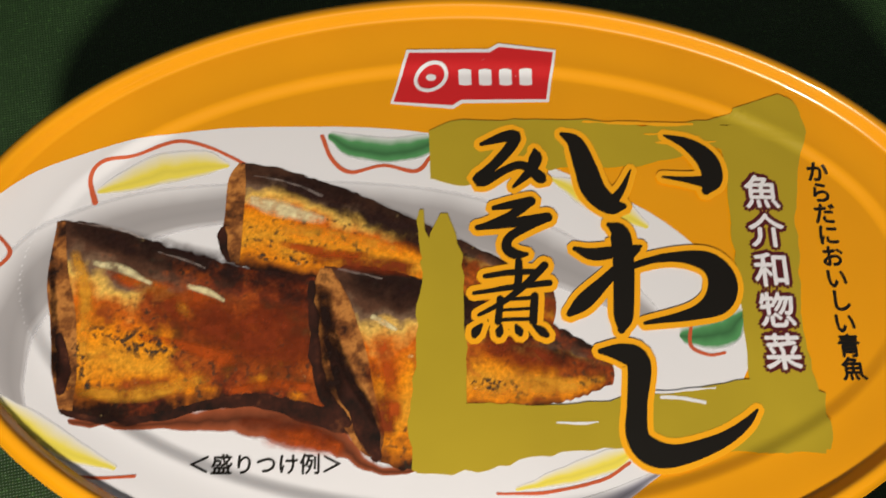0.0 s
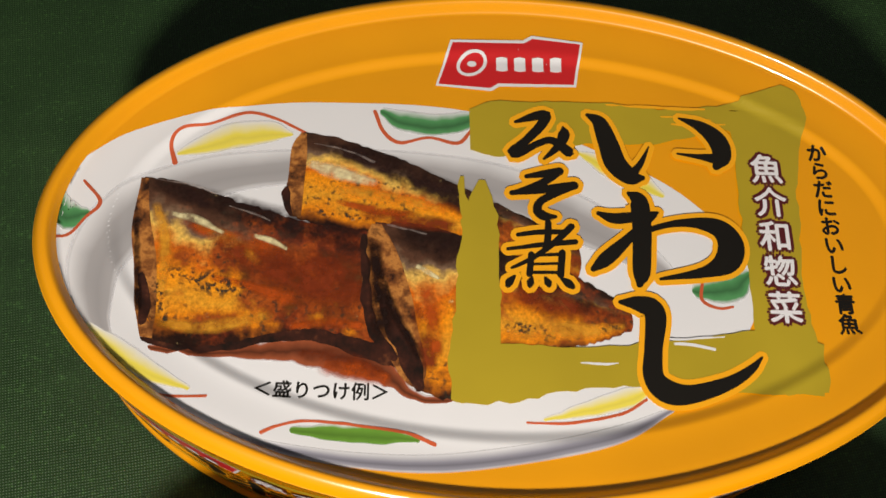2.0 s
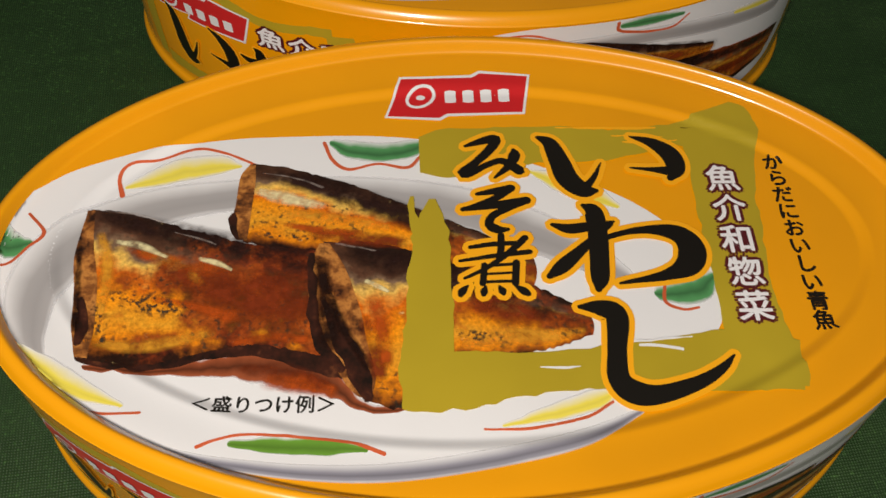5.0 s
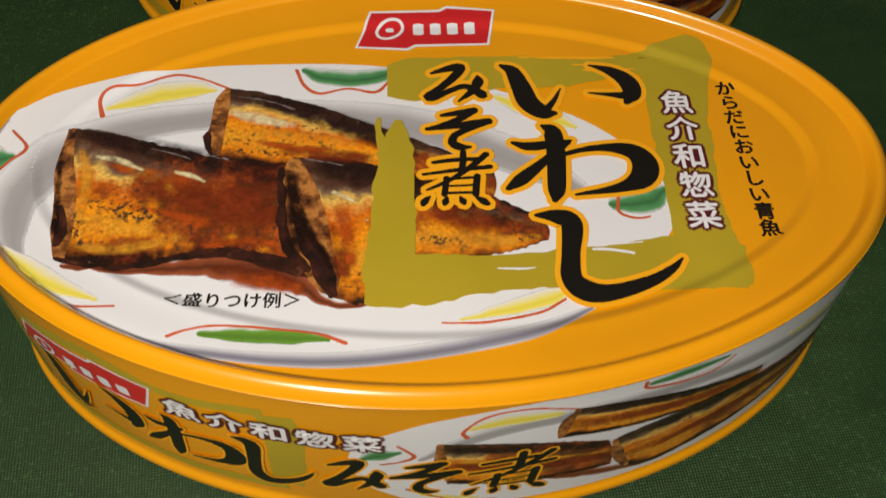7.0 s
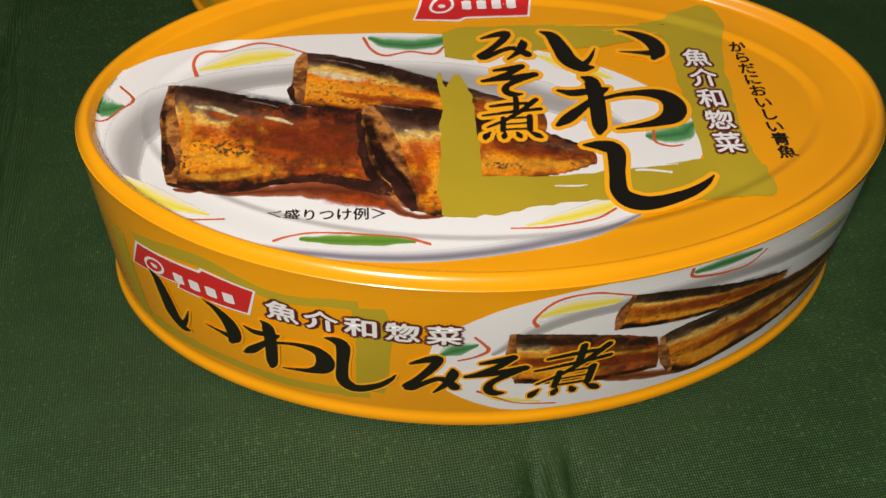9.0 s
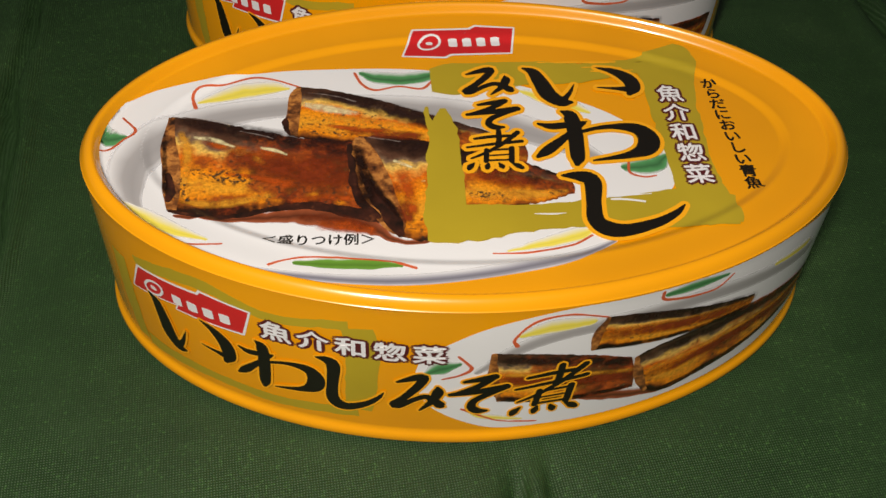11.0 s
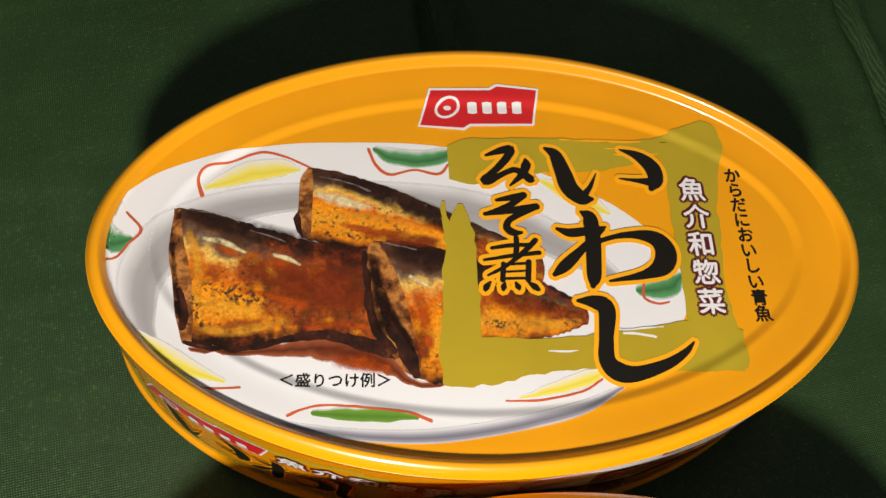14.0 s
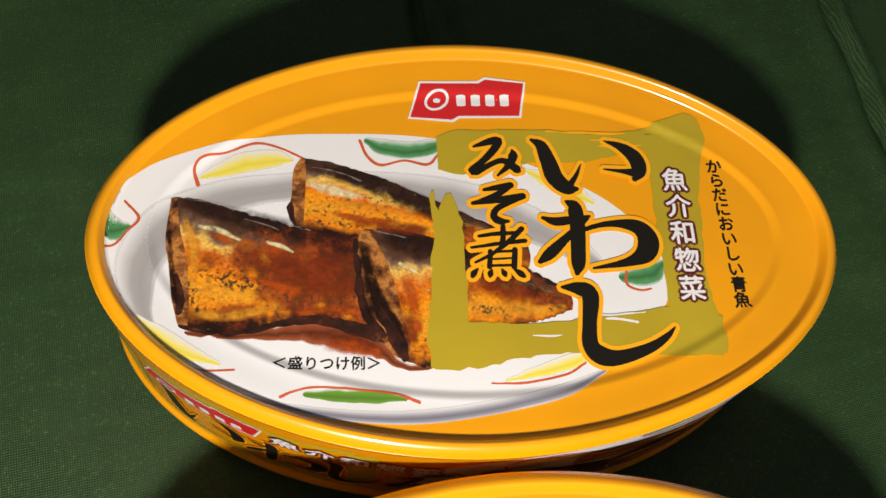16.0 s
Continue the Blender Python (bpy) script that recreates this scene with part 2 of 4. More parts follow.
class Ink:
    """Gathers the pieces of one print colour and lays them on a surface as one mesh."""

    def __init__(self, lay, level):
        self.lay, self.level, self.count = lay, level, 0
        self.v, self.f, self.uv = [], [], []

    def grid(self, pts, uv, n, m):
        """n x m points, in rows of m."""
        base = sum(len(a) for a in self.v)
        self.v.append(self.lay(pts, self.level * INK + 0.0025 * self.count + 0.002 * np.asarray(uv)[:, 0]))
        self.uv.append(uv)
        self.f += [(base + i * m + j, base + i * m + j + 1, base + (i + 1) * m + j + 1, base + (i + 1) * m + j) for i in range(n - 1) for j in range(m - 1)]
        self.count += 1

    def stroke(self, points, grow=0.0, ragged=0.0, seed=0, round_ends=True):
        p = smooth_line(points)
        xy, w = p[:, :2], np.maximum(p[:, 2], 0.08) / 2 + grow
        d = np.gradient(xy, axis=0)
        d /= np.maximum(np.linalg.norm(d, axis=1, keepdims=True), 1e-9)
        nrm = np.column_stack([-d[:, 1], d[:, 0]])
        if round_ends:
            k = np.sqrt(np.clip(1 - np.linspace(1, 0.15, 4) ** 2, 0.01, 1))
            head = xy[0] - d[0] * w[0] * np.linspace(1, 0.1, 4)[:, None]
            tail = xy[-1] + d[-1] * w[-1] * np.linspace(0.1, 1, 4)[:, None]
            xy = np.vstack([head, xy, tail])
            nrm = np.vstack([np.repeat(nrm[:1], 4, 0), nrm, np.repeat(nrm[-1:], 4, 0)])
            w = np.concatenate([w[0] * k, w, w[-1] * k[::-1]])
        n = len(xy)
        m = max(3, int(w.max() * 2 / 0.4) + 2)
        left, right = w.copy(), w.copy()
        if ragged:
            rng = np.random.default_rng(seed)
            for side in (left, right):
                side += ragged * np.interp(np.arange(n), np.arange(0, n + 3, 3), rng.normal(size=len(np.arange(0, n + 3, 3))))
        across = np.linspace(0, 1, m)
        pts = xy[:, None] + nrm[:, None] * (left[:, None] * (1 - across) - right[:, None] * across)[:, :, None]
        uv = np.stack(np.broadcast_arrays(np.linspace(0, 1, n)[:, None], across[None]), 2)
        self.grid(pts.reshape(-1, 2), uv.reshape(-1, 2), n, m)

    def between(self, top, bottom, n=60, m=36, ragged=0.0, seed=0):
        """The patch between two edges."""
        def even(e):
            q = smooth_line(e, 0.2)
            run = np.concatenate([[0], np.cumsum(np.linalg.norm(np.diff(q, axis=0), axis=1))])
            at = np.linspace(0, run[-1], n)
            return np.stack([np.interp(at, run, q[:, i]) for i in (0, 1)], 1)
        a, b = even(top), even(bottom)
        if ragged:
            rng = np.random.default_rng(seed)
            a[:, 1] += rng.normal(size=n) * ragged
            b[:, 1] += rng.normal(size=n) * ragged
        k = np.linspace(0, 1, m)
        pts = a[:, None] * (1 - k)[None, :, None] + b[:, None] * k[None, :, None]
        bulge = np.sin(np.pi * k)[None, :] * (np.linspace(-1, 1, n) ** 3)[:, None] * 0.35
        pts[:, :, 0] += bulge
        uv = np.stack(np.broadcast_arrays(np.linspace(0, 1, n)[:, None], k[None]), 2)
        self.grid(pts.reshape(-1, 2), uv.reshape(-1, 2), n, m)

    def disc(self, edge, middle, rings=44, gap=0.7, clip=None):
        p = smooth_line(list(edge) + [edge[0]], gap)
        if clip is not None:
            p = clip(p)
        k = np.linspace(0, 1, rings)
        mid = np.asarray(middle, float)
        pts = mid + (p[:, None] - mid) * k[None, :, None]
        uv = np.stack(np.broadcast_arrays(np.linspace(0, 1, len(p))[:, None], k[None]), 2)
        self.grid(pts.reshape(-1, 2), uv.reshape(-1, 2), len(p), rings)

    def flat(self, me, place):
        """A filled flat mesh (letters), cut into small cells so that it follows the metal; place maps its x, y."""
        bm = bmesh.new()
        bm.from_mesh(me)
        for v in bm.verts:
            v.co = Vector((*place(v.co.x, v.co.y), 0))
        for axis in (0, 1):
            lo, hi = min(v.co[axis] for v in bm.verts), max(v.co[axis] for v in bm.verts)
            at = math.ceil(lo / 0.6) * 0.6
            while at < hi:
                no = Vector((1, 0, 0)) if axis == 0 else Vector((0, 1, 0))
                bmesh.ops.bisect_plane(bm, geom=bm.verts[:] + bm.edges[:] + bm.faces[:], plane_co=no * at, plane_no=no, dist=1e-5)
                at += 0.6
        bm.verts.index_update()
        pts = np.array([v.co[:2] for v in bm.verts])
        base = sum(len(a) for a in self.v)
        self.v.append(self.lay(pts, self.level * INK + 0.004 * self.count))
        self.uv.append(np.zeros((len(pts), 2)))
        self.f += [tuple(base + v.index for v in f.verts) for f in bm.faces]
        self.count += 1
        bm.free()

    def finish(self, name, mat, parent, label=""):
        return mesh_object(name, np.vstack(self.v), self.f, mat, parent, label, np.vstack(self.uv))


def letter_mesh(text):
    """One character of the built-in font, one unit high, about its middle."""
    c = bpy.data.curves.new("letter", "FONT")
    c.body, c.size, c.resolution_u = text, 1.0, 3
    c.align_x, c.fill_mode = "CENTER", "FRONT"
    ob = bpy.data.objects.new("letter", c)
    me = bpy.data.meshes.new_from_object(ob)
    bpy.data.objects.remove(ob)
    return me


def round_shifts(radius, count):
    return [(radius * math.cos(2 * math.pi * i / count), radius * math.sin(2 * math.pi * i / count)) for i in range(count)]


def polygon_mesh(points):
    me = bpy.data.meshes.new("outline")
    me.from_pydata([(x, y, 0) for x, y in points], [], [tuple(range(len(points)))])
    bm = bmesh.new()
    bm.from_mesh(me)
    bmesh.ops.triangulate(bm, faces=bm.faces[:])
    bm.to_mesh(me)
    bm.free()
    return me


# ---- print materials ----
PAPER = (0.80, 0.79, 0.84)


def soft_ink(name, colour, ground=PAPER, inner=0.30, mottle=0.5, scale=500.0):
    """A water-colour stroke that fades into its ground towards both sides."""
    m, n, l, b = material(name)
    uv = n.new("ShaderNodeTexCoord")
    sep = n.new("ShaderNodeSeparateXYZ")
    l.new(uv.outputs["UV"], sep.inputs["Vector"])
    tex = node(n, "ShaderNodeTexNoise", Scale=scale, Detail=3.0)
    l.new(uv.outputs["Object"], tex.inputs["Vector"])
    add = node(n, "ShaderNodeMath")
    add.operation = "MULTIPLY_ADD"
    l.new(tex.outputs["Fac"], add.inputs[0])
    add.inputs[1].default_value = 0.24
    l.new(sep.outputs["Y"], add.inputs[2])
    deep = [c * (1 - mottle) for c in colour]
    r = ramp(n, [(0.03, ground), (0.10 + inner * 0.5, colour), (0.62, deep), (0.98 - inner * 0.3, colour), (1.0, colour), (1.0, ground)])
    e = r.color_ramp.elements
    e[4].position, e[5].position = 1.0 - inner * 0.25, 1.0
    shift = node(n, "ShaderNodeMath")
    shift.operation = "SUBTRACT"
    l.new(add.outputs["Value"], shift.inputs[0])
    shift.inputs[1].default_value = 0.12
    l.new(shift.outputs["Value"], r.inputs["Fac"])
    l.new(r.outputs["Color"], b.inputs["Base Color"])
    sides = ramp(n, [(0.0, (0, 0, 0)), (0.09, (1, 1, 1)), (0.91, (1, 1, 1)), (1.0, (0, 0, 0))])
    l.new(sep.outputs["Y"], sides.inputs["Fac"])
    l.new(sides.outputs["Color"], b.inputs["Alpha"])
    b.inputs["Roughness"].default_value = 0.3
    b.inputs["Coat Weight"].default_value = 0.25
    return m


def fish_material(name, gold=1.0, sauce=0.5, seed=0.0):
    """Printed photograph of braised fish: dark back, silver-gold flank, orange belly, brown sauce. UV: along, across."""
    m, n, l, b = material(name)
    tc = n.new("ShaderNodeTexCoord")
    sep = n.new("ShaderNodeSeparateXYZ")
    l.new(tc.outputs["UV"], sep.inputs["Vector"])
    mp = node(n, "ShaderNodeMapping")
    mp.inputs["Location"].default_value = (seed, seed * 0.7, 0)
    l.new(tc.outputs["Object"], mp.inputs["Vector"])

    def noise_tex(scale, detail, rough=0.6):
        t = node(n, "ShaderNodeTexNoise", Scale=scale, Detail=detail, Roughness=rough)
        l.new(mp.outputs["Vector"], t.inputs["Vector"])
        return t.outputs["Fac"]

    def calc(op, a, bb, c=None):
        k = n.new("ShaderNodeMath")
        k.operation = op
        for i, val in enumerate((a, bb, c)):
            if val is None:
                continue
            if isinstance(val, (int, float)):
                k.inputs[i].default_value = val
            else:
                l.new(val, k.inputs[i])
        return k.outputs["Value"]

    big, mid, fine = noise_tex(130.0, 3.0), noise_tex(420.0, 4.0), noise_tex(1900.0, 5.0, 0.72)
    v = calc("MULTIPLY_ADD", calc("SUBTRACT", big, 0.5), 0.55, sep.outputs["Y"])
    v = calc("MULTIPLY_ADD", calc("SUBTRACT", mid, 0.5), 0.22, v)
    flank = ramp(n, [(0.0, (0.024, 0.010, 0.006)), (0.15, (0.10, 0.042, 0.024)), (0.23, (0.20, 0.12, 0.075)), (0.30, (0.90 * gold, 0.55 * gold, 0.11)),
                     (0.42, (0.66, 0.14, 0.006)), (0.55, (0.90, 0.30, 0.006)), (0.70, (0.76, 0.33, 0.022)), (0.84, (0.80, 0.25, 0.006)), (0.92, (0.30, 0.08, 0.008)), (0.97, (0.025, 0.008, 0.004))])
    l.new(v, flank.inputs["Fac"])

    def blend(a, colour, mask):
        k = n.new("ShaderNodeMix")
        k.data_type = "RGBA"
        l.new(mask, k.inputs["Factor"])
        l.new(a, k.inputs["A"])
        if isinstance(colour, tuple):
            k.inputs["B"].default_value = (*colour, 1)
        else:
            l.new(colour, k.inputs["B"])
        return k.outputs["Result"]

    # sauce that has run over the flank, thicker towards the far end
    off = calc("ABSOLUTE", calc("SUBTRACT", sep.outputs["Y"], 0.48), 0.0)
    s = calc("MULTIPLY_ADD", calc("SUBTRACT", big, 0.5), 2.0, calc("MULTIPLY_ADD", calc("SUBTRACT", mid, 0.5), 1.0, sauce))
    s = calc("MULTIPLY_ADD", off, -0.8, calc("ADD", s, sep.outputs["X"]))
    cover = ramp(n, [(0.0, (0, 0, 0)), (0.28, (0, 0, 0)), (0.55, (0.9, 0.9, 0.9)), (1.0, (1, 1, 1))])
    l.new(s, cover.inputs["Fac"])
    thick = ramp(n, [(0.36, (0.06, 0.013, 0.006)), (0.50, (0.21, 0.032, 0.007)), (0.66, (0.44, 0.085, 0.010))])
    l.new(mid, thick.inputs["Fac"])
    col = blend(flank.outputs["Color"], thick.outputs["Color"], cover.outputs["Color"])
    # dark freckles
    spots = noise_tex(1500.0, 2.0, 0.5)
    freckle = ramp(n, [(0.55, (0, 0, 0)), (0.66, (0.8, 0.8, 0.8))])
    zone = ramp(n, [(0.48, (0, 0, 0)), (0.60, (1, 1, 1))])
    l.new(noise_tex(210.0, 2.0), zone.inputs["Fac"])
    l.new(spots, freckle.inputs["Fac"])
    col = blend(col, (0.035, 0.028, 0.018), calc("MULTIPLY", freckle.outputs["Color"], zone.outputs["Color"]))
    # silvery glints
    glint = ramp(n, [(0.66, (0, 0, 0)), (0.76, (0.8, 0.8, 0.8))])
    l.new(noise_tex(620.0, 4.0, 0.7), glint.inputs["Fac"])
    col = blend(col, (0.74, 0.55, 0.25), glint.outputs["Color"])
    grain = ramp(n, [(0.3, (0.58, 0.56, 0.54)), (0.7, (1.36, 1.34, 1.3))])
    l.new(fine, grain.inputs["Fac"])
    mul = n.new("ShaderNodeMix")
    mul.data_type, mul.blend_type = "RGBA", "MULTIPLY"
    mul.inputs["Factor"].default_value = 1.0
    l.new(col, mul.inputs["A"])
    l.new(grain.outputs["Color"], mul.inputs["B"])
    l.new(mul.outputs["Result"], b.inputs["Base Color"])
    b.inputs["Roughness"].default_value = 0.3
    b.inputs["Coat Weight"].default_value = 0.25
    return m


def glaze(name, colour, strength=0.9, scale=420.0, speckle=0.0):
    """A transparent ink wash over the picture, thin at its edges and uneven; speckle breaks it into dots."""
    m, n, l, b = material(name)
    tc = n.new("ShaderNodeTexCoord")
    sep = n.new("ShaderNodeSeparateXYZ")
    l.new(tc.outputs["UV"], sep.inputs["Vector"])
    fade = ramp(n, [(0.0, (0, 0, 0)), (0.32, (1, 1, 1)), (0.68, (1, 1, 1)), (1.0, (0, 0, 0))])
    ends = ramp(n, [(0.0, (0, 0, 0)), (0.18, (1, 1, 1)), (0.84, (1, 1, 1)), (1.0, (0, 0, 0))])
    l.new(sep.outputs["Y"], fade.inputs["Fac"])
    l.new(sep.outputs["X"], ends.inputs["Fac"])
    tex = node(n, "ShaderNodeTexNoise", Scale=1500.0 if speckle else scale, Detail=5.0, Roughness=0.62)
    l.new(tc.outputs["Object"], tex.inputs["Vector"])
    patch = ramp(n, [(0.50, (0, 0, 0)), (0.60, (1, 1, 1))] if speckle else [(0.34, (0.15, 0.15, 0.15)), (0.58, (1, 1, 1))])
    l.new(tex.outputs["Fac"], patch.inputs["Fac"])
    value = fade.outputs["Color"]
    for other in (ends.outputs["Color"], patch.outputs["Color"]):
        k = n.new("ShaderNodeMath")
        k.operation = "MULTIPLY"
        l.new(value, k.inputs[0])
        l.new(other, k.inputs[1])
        value = k.outputs["Value"]
    k = n.new("ShaderNodeMath")
    k.operation = "MULTIPLY"
    l.new(value, k.inputs[0])
    k.inputs[1].default_value = strength
    l.new(k.outputs["Value"], b.inputs["Alpha"])
    tone = ramp(n, [(0.3, [c * 0.75 for c in colour]), (0.7, [min(1.0, c * 1.2) for c in colour])])
    fine = node(n, "ShaderNodeTexNoise", Scale=1300.0, Detail=3.0)
    l.new(tc.outputs["Object"], fine.inputs["Vector"])
    l.new(fine.outputs["Fac"], tone.inputs["Fac"])
    l.new(tone.outputs["Color"], b.inputs["Base Color"])
    b.inputs["Roughness"].default_value = 0.3
    return m


def mottled_ink(name, stops, scale=300.0):
    m, n, l, b = material(name)
    tc = n.new("ShaderNodeTexCoord")
    t = node(n, "ShaderNodeTexNoise", Scale=scale, Detail=5.0, Roughness=0.65)
    l.new(tc.outputs["Object"], t.inputs["Vector"])
    r = ramp(n, stops)
    l.new(t.outputs["Fac"], r.inputs["Fac"])
    l.new(r.outputs["Color"], b.inputs["Base Color"])
    b.inputs["Roughness"].default_value = 0.3
    b.inputs["Coat Weight"].default_value = 0.25
    return m


GREEN_INK = soft_ink("green_wash_ink", (0.09, 0.30, 0.11), mottle=0.5, inner=0.5)
LEAF_INK = soft_ink("leaf_green_wash_ink", (0.15, 0.33, 0.04), mottle=0.35, inner=0.25)
LEMON_INK = soft_ink("lemon_wash_ink", (0.86, 0.72, 0.10), mottle=0.1, inner=0.8)
GREY_INK = soft_ink("grey_shade_ink", (0.40, 0.38, 0.40), mottle=0.10, inner=0.6, scale=120.0)
LIP_INK = soft_ink("plate_lip_ink", (0.30, 0.29, 0.36), mottle=0.35, inner=0.7, scale=120.0)
SAUCE_INK = soft_ink("sauce_ink", (0.33, 0.08, 0.030), mottle=0.7, inner=0.35, scale=800.0)
DARK_INK = mottled_ink("dark_sauce_ink", [(0.35, (0.012, 0.006, 0.004)), (0.6, (0.05, 0.014, 0.008)), (0.75, (0.16, 0.05, 0.02))], 500.0)
CUT_INK = mottled_ink("cut_flesh_ink", [(0.34, (0.025, 0.010, 0.006)), (0.48, (0.24, 0.08, 0.02)), (0.60, (0.55, 0.22, 0.05)), (0.72, (0.08, 0.025, 0.010))], 520.0)
GLAZE_INKS = [("back", glaze("back_glaze", (0.026, 0.010, 0.008), 0.86)), ("gold", glaze("gold_glaze", (0.90, 0.38, 0.03), 0.72)), ("sauce", glaze("sauce_glaze", (0.23, 0.034, 0.008), 0.84, 300.0)),
              ("red", glaze("red_glaze", (0.48, 0.075, 0.008), 0.8)), ("silver", glaze("silver_glaze", (0.90, 0.74, 0.42), 0.9, 600.0)), ("freckle", glaze("freckle_glaze", (0.045, 0.038, 0.028), 0.85, speckle=1.0)),
              ("dark", glaze("dark_glaze", (0.016, 0.006, 0.004), 0.95)), ("glint", glaze("glint_glaze", (0.80, 0.66, 0.62), 0.22, 900.0))]
FISH_INKS = [fish_material("fish_ink_gold", 1.0, -0.30, 0.31), fish_material("fish_ink_brown", 0.95, 0.27, 0.05), fish_material("fish_ink_red", 0.9, 0.02, 0.87)]

GLYPHS = {  # brush strokes of each character: x, y, width in millimetres about its middle
    "い": [
        [(-8.2, 4.2, 0.56), (-6.8, 3.2, 1.85), (-5.9, 0.5, 2.47), (-5.1, -2.3, 2.71), (-3.4, -4.0, 2.16), (-2.0, -4.1, 0.72)],
        [(-3.5, -4.0, 1.26), (-2.0, -2.1, 0.73), (-0.9, 0.1, 0.18)],
        [(3.2, 4.2, 0.28), (5.7, 3.2, 1.51), (7.7, 1.3, 2.44), (8.1, -0.9, 2.23), (7.2, -2.3, 0.92)],
        [(7.8, -1.3, 1.67), (5.2, -1.0, 0.74), (2.6, -0.7, 0.28)],
    ],
    "わ": [
        [(-3.4, 5.7, 0.53), (-2.3, 4.8, 2.13), (-2.1, 2.2, 2.28), (-2.3, -1.4, 2.24), (-2.6, -4.4, 2.04), (-2.9, -5.7, 0.84)],
        [(-7.2, 3.0, 0.52), (-5.2, 2.4, 1.40), (-1.8, 2.9, 1.06), (-0.1, 3.3, 0.35)],
        [(-0.5, 3.0, 0.71), (-3.8, -0.1, 1.21), (-6.6, -2.7, 1.70), (-8.2, -4.0, 0.67)],
        [(-5.6, -1.4, 0.69), (-1.2, 1.1, 0.70), (3.2, 2.1, 1.06), (6.9, 1.6, 2.31), (8.3, -0.4, 3.17), (7.6, -2.6, 2.96), (4.9, -4.0, 1.38), (-0.4, -5.0, 0.34)],
    ],
    "し": [
        [(-7.9, 5.2, 0.50), (-5.6, 5.0, 2.00), (-4.0, 4.0, 2.49), (-4.5, -0.2, 2.11), (-4.7, -3.4, 2.40), (-3.2, -5.0, 2.70), (-0.5, -5.2, 2.07), (3.7, -3.9, 1.46), (6.4, -2.3, 0.98), (7.8, -0.9, 0.25)],
    ],
    "み": [
        [(-3.1, 1.9, 0.45), (-0.6, 2.8, 1.23), (0.7, 3.0, 1.23), (0.1, 1.7, 1.22), (-1.5, -0.2, 1.10), (-3.1, -1.7, 1.09)],
        [(-3.0, -1.5, 0.99), (-3.7, -2.2, 1.09), (-3.0, -2.5, 0.98), (-0.5, -1.0, 0.88), (1.3, -0.5, 1.00), (3.3, -2.0, 1.32), (3.7, -2.2, 0.33)],
        [(2.7, 1.3, 0.45), (2.8, 0.5, 1.45), (2.1, -1.1, 1.10), (0.2, -3.0, 0.33)],
    ],
    "そ": [
        [(-2.0, 2.2, 0.54), (0.1, 2.6, 0.97), (2.0, 3.0, 1.08)],
        [(1.9, 3.0, 1.08), (0.0, 1.5, 0.97), (-2.8, 0.3, 0.64), (-3.8, 0.0, 0.63)],
        [(-3.8, 0.0, 0.63), (0.3, 0.6, 1.07), (3.7, 1.2, 1.08)],
        [(3.7, 1.2, 0.97), (1.6, 0.2, 0.96), (-0.4, -1.0, 0.96), (-0.8, -2.2, 1.16), (0.1, -2.9, 1.15), (1.3, -2.9, 0.42)],
    ],
    "煮": [
        [(-2.7, 2.3, 0.51), (0.0, 2.7, 0.68), (2.9, 2.8, 0.60)],
        [(0.9, 3.9, 0.77), (0.8, 2.1, 0.85), (0.5, 0.6, 0.76)],
        [(-3.9, 0.5, 0.42), (-0.1, 1.1, 0.59), (4.0, 1.6, 0.68)],
        [(3.6, 3.5, 0.86), (1.6, 1.5, 0.76), (-1.0, -0.5, 0.59), (-3.5, -1.8, 0.33)],
        [(-1.2, -0.1, 0.76), (-1.5, -2.5, 0.75)],
        [(2.4, 0.2, 0.85), (2.1, -2.5, 0.83)],
        [(-1.2, -0.2, 0.42), (2.4, 0.0, 0.42)],
        [(-1.3, -1.3, 0.33), (2.3, -1.1, 0.34)],
        [(-1.5, -2.3, 0.41), (2.2, -2.2, 0.42)],
        [(-3.2, -2.8, 0.33), (-3.8, -3.5, 0.99), (-4.0, -3.9, 0.66)],
        [(-1.2, -2.9, 0.33), (-1.4, -3.5, 0.91), (-1.5, -3.9, 0.58)],
        [(0.3, -2.9, 0.33), (0.6, -3.5, 0.91), (0.7, -3.8, 0.58)],
        [(2.1, -2.9, 0.33), (2.9, -3.5, 1.00), (3.4, -3.9, 0.66)],
    ],
}
LID_TEXT = {"い": (17.8, 12.0), "わ": (17.4, 0.1), "し": (20.0, -13.0), "み": (3.8, 13.0), "そ": (3.8, 5.4), "煮": (3.3, -2.2)}
GLYPH_SIZE = {"い": (16.3, 8.3), "わ": (16.5, 11.4), "し": (15.7, 10.4), "み": (7.4, 6.0), "そ": (7.5, 5.9), "煮": (8.0, 7.8)}
PLATE_EDGE = [(-51.2, -2.2), (-51.2, 1.2), (-50.7, 4.7), (-49.6, 7.2), (-47.3, 9.6), (-43.6, 11.9), (-35.8, 14.9), (-27.7, 16.4), (-19.4, 16.8), (-11.0, 16.8), (-4.1, 16.1), (2.7, 14.5), (10.3, 11.5), (18.6, 7.3), (24.1, 2.7), (27.5, -1.5), (28.3, -6.0), (27.5, -9.5), (24.4, -13.8), (18.7, -19.2), (11.1, -23.1), (3.2, -25.1), (-7.5, -26.7), (-16.4, -26.5), (-25.1, -25.1), (-31.6, -23.3), (-39.0, -19.5), (-45.1, -15.2), (-49.2, -9.7)]
PLATE_MIDDLE = (-16.2, -7.1)
